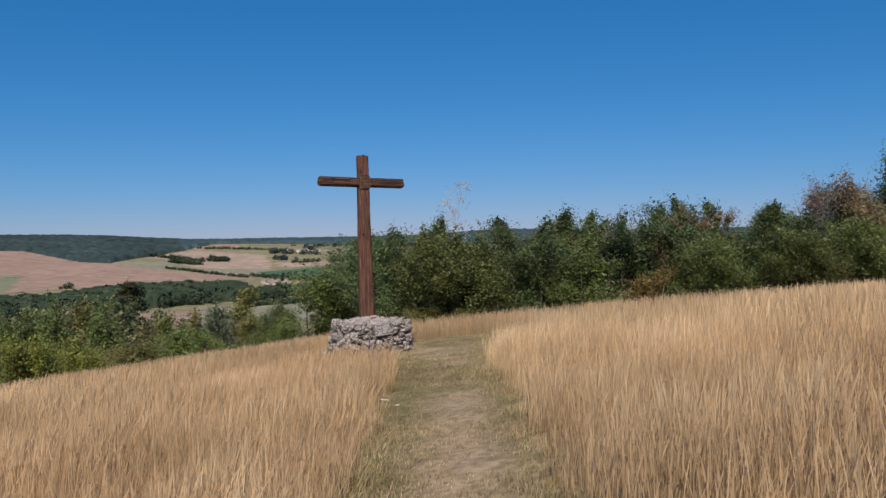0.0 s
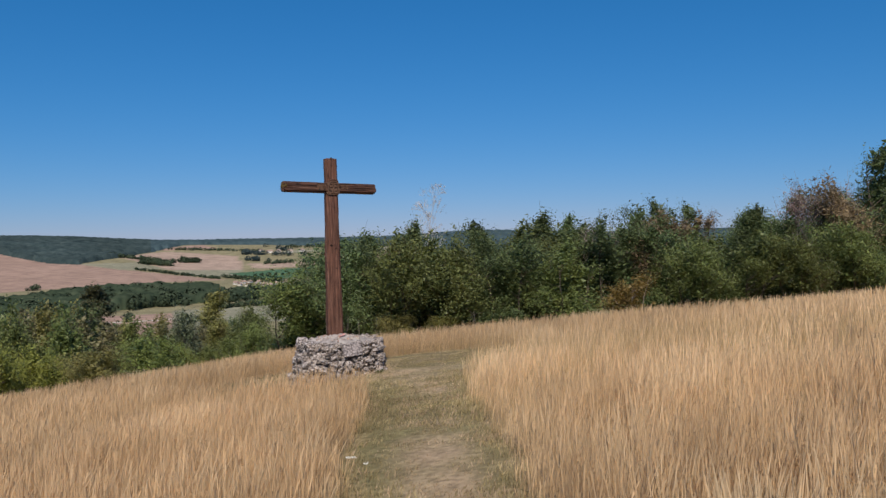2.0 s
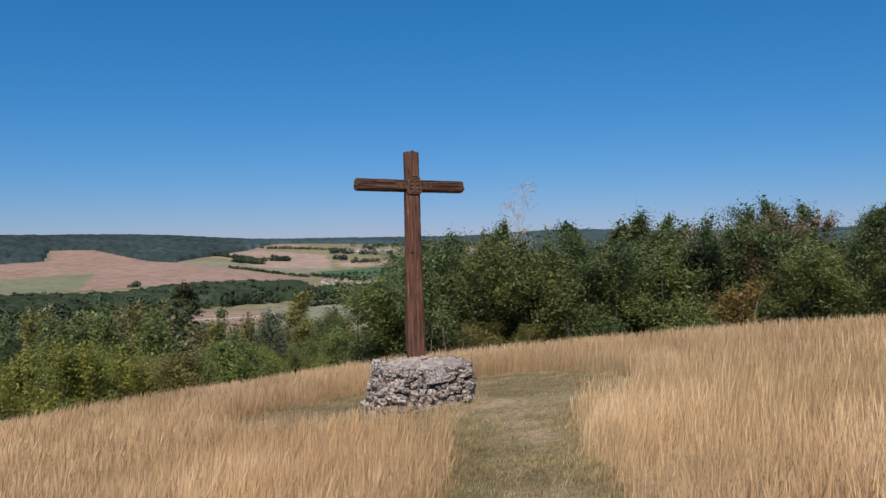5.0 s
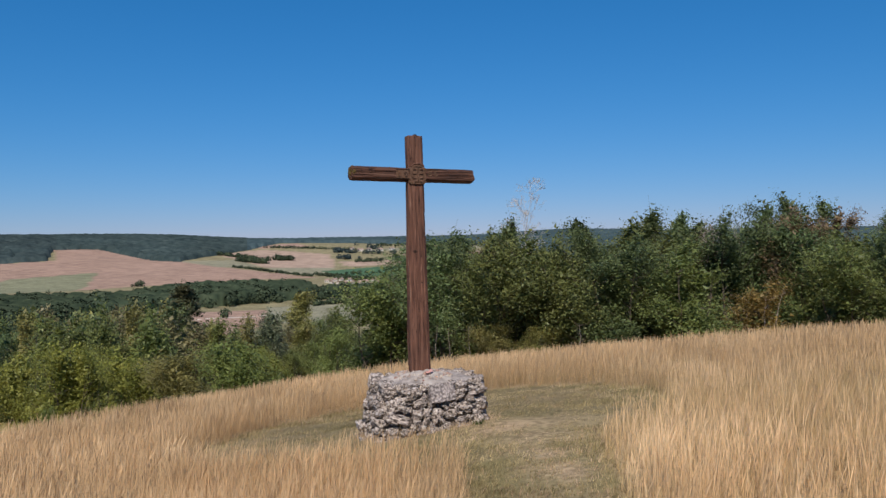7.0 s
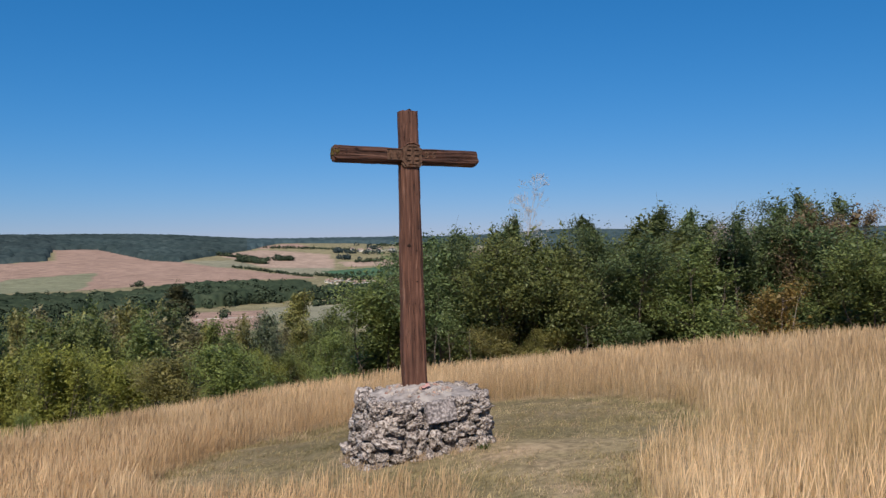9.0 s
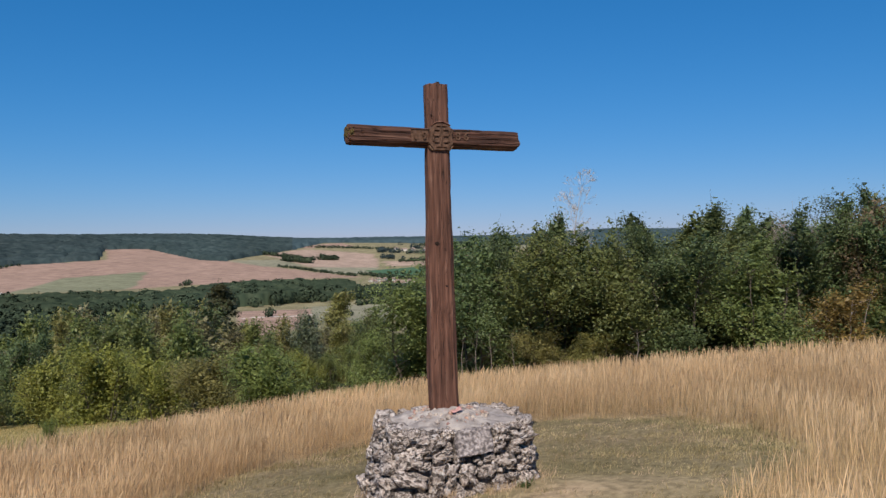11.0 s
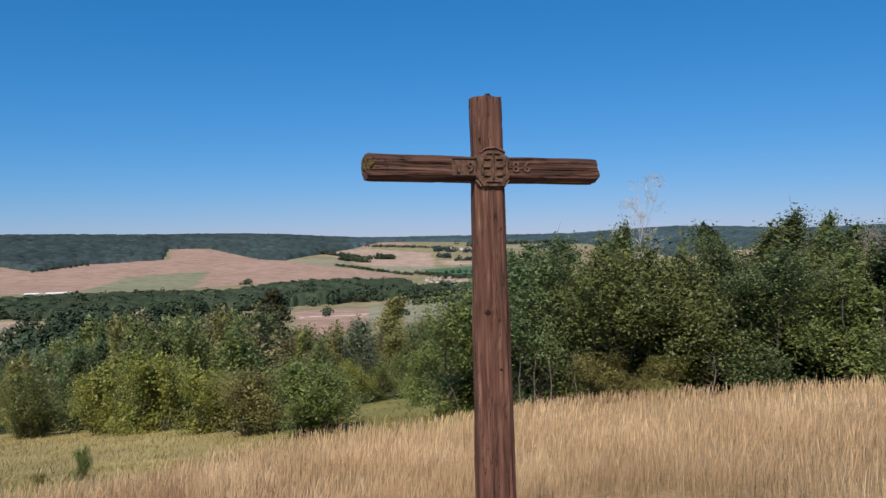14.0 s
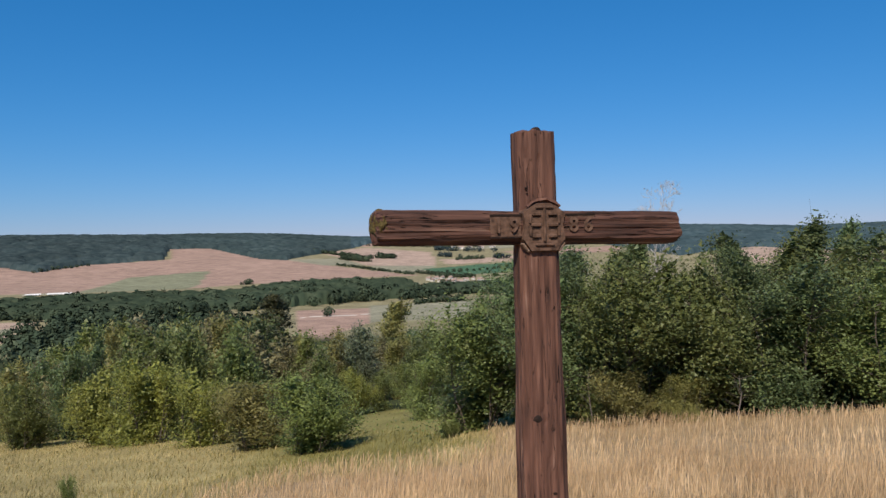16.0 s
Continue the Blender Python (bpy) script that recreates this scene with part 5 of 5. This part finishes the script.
def canopy(name, a0, a1, da, radii, inside_wood, a, r, size, height, seed, label, mat=None):
    """A wood's roof seen from afar: rounded crowns merged into one uneven skin that drops to the ground at its edge."""
    rnd = np.random.default_rng(seed)
    az = np.arange(a0, a1, da)
    A, R = np.meshgrid(az, radii)
    up = np.zeros(A.shape)
    for ac, rc, s, h in zip(a, r, size, height):
        half = math.degrees(s / rc)
        i0, i1 = np.searchsorted(az, [ac - half, ac + half])
        j0, j1 = np.searchsorted(radii, [rc - s, rc + s])
        if i1 > i0 and j1 > j0:
            q = ((A[j0:j1, i0:i1] - ac) / half) ** 2 + ((R[j0:j1, i0:i1] - rc) / s) ** 2
            dome = h * (0.62 + 0.38 * np.sqrt(np.clip(1 - q, 0, 1))) * (q < 1)
            up[j0:j1, i0:i1] = np.maximum(up[j0:j1, i0:i1], dome)
    ok = inside_wood(A, R)
    up = np.where(ok, up + rnd.uniform(-0.5, 0.5, up.shape), -1.0)
    ang = np.radians(A)
    x, y = R * np.sin(ang), R * np.cos(ang)
    z = ground_z(x, y) + up
    rows, cols = A.shape
    idx = np.arange(rows * cols).reshape(rows, cols)
    quads = np.stack([idx[:-1, :-1], idx[:-1, 1:], idx[1:, 1:], idx[1:, :-1]], -1)
    keep = ok[:-1, :-1] | ok[:-1, 1:] | ok[1:, 1:] | ok[1:, :-1]
    me = mesh_of(name, np.stack([x, y, z], -1).reshape(-1, 3), [quads[keep]], mat or FAR_WOOD_HAZED, True)
    return tagged(new(name, me), label, "woods", kind="stuff")


def polar(n, seed, a0, a1, r0, r1):
    rnd = np.random.default_rng(seed)
    a, r = rnd.uniform(a0, a1, n), np.sqrt(rnd.uniform(r0 ** 2, r1 ** 2, n))
    return a, r, rnd


def build_far_woods():
    a, r, rnd = polar(15000, 1, -20, 60, 1720, 2990)
    size, tall = rnd.uniform(9, 17, len(r)), rnd.uniform(7, 13, len(r))
    # ridge in three bands, each colour carrying more painted haze than the last
    for a0, a1, mat, label in ((-19, -3.8, FAR_WOOD_HAZED, "dark woods on the far ridge, haze tinted into the colour"), (-3.8, 8.2, MID_WOOD_HAZED, "woods on the far ridge, tinted blue-green for haze"), (8.2, 58, HAZY_WOOD, "woods on the far ridge with the strongest haze tint")):
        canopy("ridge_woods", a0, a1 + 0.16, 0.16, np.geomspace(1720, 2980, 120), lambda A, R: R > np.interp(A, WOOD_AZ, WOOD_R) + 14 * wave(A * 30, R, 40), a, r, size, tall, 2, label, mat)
    a, r, rnd = polar(4200, 3, -21, 23, 730, 1265)

    def belt(A, R):
        lo = np.interp(A, [-20, -14, -10, -4, 4.6, 16.6, 22], [830, 817, 770, 800, 850, 960, 960])
        hi = np.interp(A, [-20, -12, -7, -3, 0.5, 4.3, 9, 12, 13, 22], [1000, 1010, 1070, 1060, 1090, 1180, 1170, 1150, 1050, 1050])
        return (R > lo + 14 + 12 * wave(A * 20, R, 18)) & (R < hi + 15 * wave(A * 20, R, 25))

    canopy("valley_woods", -20, 22, 0.12, np.arange(730, 1275, 5.0), belt, a, r, rnd.uniform(6, 11, len(r)),
           rnd.uniform(8, 17, len(r)) * np.interp(a, [-12, 0.5, 4.3, 10, 12, 13], [0.56, 0.64, 0.9, 0.9, 0.8, 0.65]), 4, "belt of dark trees along the valley floor", VALLEY_WOOD)
    # the trees along the belt's edges and those that stand out of its roof
    a, r, rnd = polar(1500, 14, -20, 22, 740, 1260)
    front = np.interp(a, [-20, -14, -10, -4, 4.6, 16.6, 22], [830, 817, 770, 800, 850, 960, 960])
    pick = ((r > front - 14) & (r < front + 55)) | (belt(a, r) & (rnd.random(len(a)) < 0.42))
    a, r = a[pick], r[pick]
    h = rnd.uniform(10, 19, len(a)) * np.interp(a, [-12, 0.5, 4.3, 10, 12, 13], [0.56, 0.64, 0.9, 0.9, 0.8, 0.65])
    far_trees("valley_trees", r * np.sin(np.radians(a)), r * np.cos(np.radians(a)), rnd.uniform(4, 8, len(a)), h, 15, "dark leafy trees along the edge of the valley woods")
    a, r, rnd = polar(1500, 8, 14, 32, 1780, 2420)
    px, py = r * np.sin(np.radians(a)), r * np.cos(np.radians(a))
    keep = wave(px, py, 70) + 0.5 * wave(px, py, 31) > 0.62
    size = rnd.uniform(5, 10, keep.sum())
    # copses share the haze-tinted colour of the ridge
    far_trees("far_copse", px[keep], py[keep], size, size * 1.4, 9, "small dark copses on the far slopes, tinted for haze", 70, FAR_WOOD_HAZED)
    # clumps that reach from the wooded slope towards the belt
    a, r, rnd = polar(330, 21, -14.2, 1.5, 430, 700)
    keep = rnd.random(len(a)) < np.interp(a, [-14.2, -12.6, -11.5, -8, -1, 1.5], [0.0, 0.75, 1.0, 0.9, 0.9, 0.2])
    a, r = a[keep], r[keep]
    far_trees("valley_floor_trees", r * np.sin(np.radians(a)), r * np.cos(np.radians(a)), rnd.uniform(4, 7, len(a)), rnd.uniform(8, 15, len(a)), 22, "dark rounded trees on the valley floor before the wooded belt")
    # hedgerows and lone trees among the fields: bearing and distance of both ends, count, size
    xs, ys, rs = [], [], []
    rnd = np.random.default_rng(5)
    for a0, r0, a1, r1, n, s in ((5.5, 2080, 9.6, 1880, 46, 7), (7.2, 1700, 12.6, 1440, 60, 4), (10.2, 1900, 11.2, 1900, 12, 9), (7.6, 1860, 9.4, 1800, 22, 9), (-12.2, 1740, -9, 1840, 10, 5),
                                 (15.6, 1840, 17.5, 1850, 12, 6), (12.0, 2250, 15.5, 2180, 20, 6), (9.4, 2300, 12, 2240, 16, 6), (0.6, 1290, 1.2, 1300, 3, 6), (6.35, 716, 6.45, 718, 2, 6),
                                 (15.0, 1480, 21, 1640, 14, 5), (17.2, 2380, 24.5, 2420, 30, 8), (12.9, 1480, 15.2, 1360, 20, 5), (14.3, 1330, 16.8, 1320, 16, 6), (14.6, 1150, 15.0, 1160, 3, 5), (10.5, 690, 12.2, 700, 6, 4), (12.7, 830, 16, 860, 14, 5)):
        f = np.linspace(0, 1, n)
        a = np.radians(a0 + (a1 - a0) * f + rnd.normal(size=n) * 0.04)
        r = r0 + (r1 - r0) * f + rnd.normal(size=n) * 6
        xs.append(r * np.sin(a)), ys.append(r * np.cos(a)), rs.append(s * rnd.uniform(0.5, 1.0, n))
    rs = np.concatenate(rs)
    far_trees("hedgerows", np.concatenate(xs), np.concatenate(ys), rs, rs * 1.5, 6, "hedgerows and lone trees between the fields", 110)


build_far_woods()


# ---- village and barns in the valley ----
def house(name, label, a, r, w, d, h, turn, roof_mat, chimney=True):
    """A small far house: walls, gabled roof, windows and a chimney."""
    x, y = r * math.sin(radians(a)), r * math.cos(radians(a))
    top = thing(name, label, "house", pose(x, y, float(ground_z(x, y)) - 0.3, 0, 0, turn), group="houses of the village")
    bm = bmesh.new()
    bmesh.ops.create_cube(bm, size=1)
    bmesh.ops.transform(bm, matrix=pose(0, 0, h / 2) @ Matrix.Diagonal((w, d, h, 1)), verts=bm.verts[:])
    part("wall", (bm, WALL), top)
    bm = bmesh.new()
    ov, rise = 0.5, d * 0.38
    pts = [(-w / 2 - ov, -d / 2 - ov, h - 0.15), (w / 2 + ov, -d / 2 - ov, h - 0.15), (w / 2 + ov, d / 2 + ov, h - 0.15), (-w / 2 - ov, d / 2 + ov, h - 0.15),
           (-w / 2 - ov, 0, h + rise), (w / 2 + ov, 0, h + rise)]
    v = [bm.verts.new(p) for p in pts]
    for f in ((0, 1, 5, 4), (2, 3, 4, 5), (1, 2, 5), (3, 0, 4), (3, 2, 1, 0)):
        bm.faces.new([v[k] for k in f])
    roof = part("roof", (bm, roof_mat), top)
    if chimney:
        bm = bmesh.new()
        block(bm, w * 0.28, 0, h + rise, 0.7, 0.7, 1.6)
        part("chimney", (bm, WALL), roof)
    for k in range(max(2, int(w / 3.5))):
        bm = bmesh.new()
        block(bm, -w / 2 + (k + 0.5) * w / max(2, int(w / 3.5)), -d / 2 - 0.03, h * 0.55, 1.1, 0.12, 1.4)
        part("window", (bm, PANE), top)
    return top


def build_village():
    rnd = random.Random(12)
    for a, r in ((13.65, 1270), (13.9, 1235), (14.15, 1285), (14.4, 1215), (14.9, 1195), (15.25, 1165), (15.5, 1205), (15.85, 1180), (15.2, 1280), (14.6, 1310),
                 (16.3, 1210), (16.8, 1240), (17.3, 1200), (17.9, 1230)):
        house("village_house", "pale rendered village house with a clay roof", a, r, rnd.uniform(5, 9), rnd.uniform(5, 7), rnd.uniform(2.6, 4.2), rnd.uniform(-70, 70), ROOF)
    for a, r, w in ((-12.3, 1190, 18), (-10.8, 1195, 30)):
        house("farm_barn", "long low pale farm barn in the fields", a, r, w, 4, 1.3, -a + rnd.uniform(-4, 4), BARN_ROOF, False)
    for a, r in ((16.0, 2150), (16.6, 2170), (17.4, 2160), (15.4, 2180), (18.2, 2190)):
        house("hamlet_house", "distant pale hamlet house on the far slope", a, r, rnd.uniform(10, 16), 9, 5, rnd.uniform(-40, 40), ROOF)


BARN_ROOF = material("pale_sheet_roof", [(0.6, 0.58, 0.55), (0.75, 0.73, 0.7)], scale=0.3, rough=0.7)
build_village()


# ---- dead trunk, saplings and seed heads ----
def dead_trunk(x, y, h, lean):
    top = thing("dead_sapling", "thin bare dead sapling before the hedge", "tree", pose(x, y, float(ground_z(x, y)) - 0.05, lean, lean * 0.6, 40 * lean))
    rnd = np.random.default_rng(int(x * 10))
    seg, p = [], np.array([0, 0, 0.0])
    for k in range(5):
        q = np.array([0.04 * math.sin(k + x), 0.04 * math.cos(k * 1.7), h * (k + 1) / 5])
        seg.append([*p, *(q + (q - p) * 0.03), 0.035 * (1 - k / 6), 0.035 * (1 - (k + 1) / 6)])
        p = q
    v, f = tubes(seg, 6)
    part("trunk", mesh_of("trunk", v, [f], GREY_BARK, True), top)
    seg = []
    for k in range(12):
        z = h * rnd.uniform(0.3, 0.95)
        a = rnd.uniform(0, 6.28)
        seg.append([0, 0, z, 0.5 * math.cos(a), 0.5 * math.sin(a), z + rnd.uniform(0.1, 0.5), 0.010, 0.004])
    v, f = tubes(seg, 4)
    tagged(part("branchwork", mesh_of("branchwork", v, [f], BARK, True), top), kind="stuff")
    return top


for x, y, h, lean in ((14.9, 19.2, 1.7, 2), (10.2, 25.4, 2.6, -3), (11.6, 24.0, 2.2, 4), (9.4, 26.6, 3.0, 2), (9.8, 26.0, 2.4, -2), (10.8, 24.9, 2.3, 3)):
    dead_trunk(x, y, h, lean)
plant("olive", 7.6, 30.9, 0.75, wide=1.2, which=0)


# ---- flowers and a bent stalk at the edge of the path ----
PETAL = material("white_petals", [(0.72, 0.70, 0.62), (0.85, 0.83, 0.76)], scale=40, rough=0.7, translucent=0.3)


def white_flower(x, y, h, seed):
    """A slender stem with a flat head of small white blossoms."""
    rnd = random.Random(seed)
    top = thing("white_flower", "small white flat-headed flower among the dry grass", "flower", pose(x, y, float(ground_z(x, y)) - 0.01), group="flowers at the path")
    v, f = tubes([[0, 0, 0, 0.02, 0.01, h * 0.6, 0.0022, 0.0018], [0.02, 0.01, h * 0.6, 0.03, 0.02, h, 0.0018, 0.0014]], 5)
    part("stem", mesh_of("stem", v, [f], STEM, True), top)
    for k in range(9):
        bm = bmesh.new()
        bmesh.ops.create_icosphere(bm, subdivisions=1, radius=0.010)
        bmesh.ops.transform(bm, matrix=pose(0.03 + rnd.uniform(-0.022, 0.022), 0.02 + rnd.uniform(-0.022, 0.022), h + rnd.uniform(0, 0.008)) @ Matrix.Diagonal((1, 1, 0.5, 1)), verts=bm.verts[:])
        part("blossom", (bm, PETAL), top)


for k, (x, y, h) in enumerate(((-3.50, -9.91, 0.34), (-3.42, -9.85, 0.32), (-3.31, -9.91, 0.24))):
    white_flower(x, y, h, k)


def bent_stalk(x, y, way, length):
    """One long dry stalk that has fallen out over the path."""
    seg, p = [], np.array([0, 0, 0.0])
    for k in range(8):
        f = (k + 1) / 8
        q = np.array([length * f * math.cos(way), length * f * math.sin(way), 0.30 * math.sin(math.pi * 0.62 * f)])
        seg.append([*p, *q, 0.0034 - 0.0016 * f, 0.0032 - 0.0016 * f])
        p = q
    top = thing("bent_stalk", "long pale dry stalk bent out over the mown path", "grass stalk", pose(x, y, float(ground_z(x, y)) + 0.02))
    v, f = tubes(seg, 5)
    part("stem", mesh_of("stem", v, [f], STRAW, True), top)
    v, f = tubes([[*p, *(p + np.array([0.10 * math.cos(way), 0.10 * math.sin(way), -0.01])), 0.005, 0.001]], 5)
    part("seed_head", mesh_of("seed_head", v, [f], STRAW, True), top)


bent_stalk(-4.71, -12.39, 0.78, 1.08)
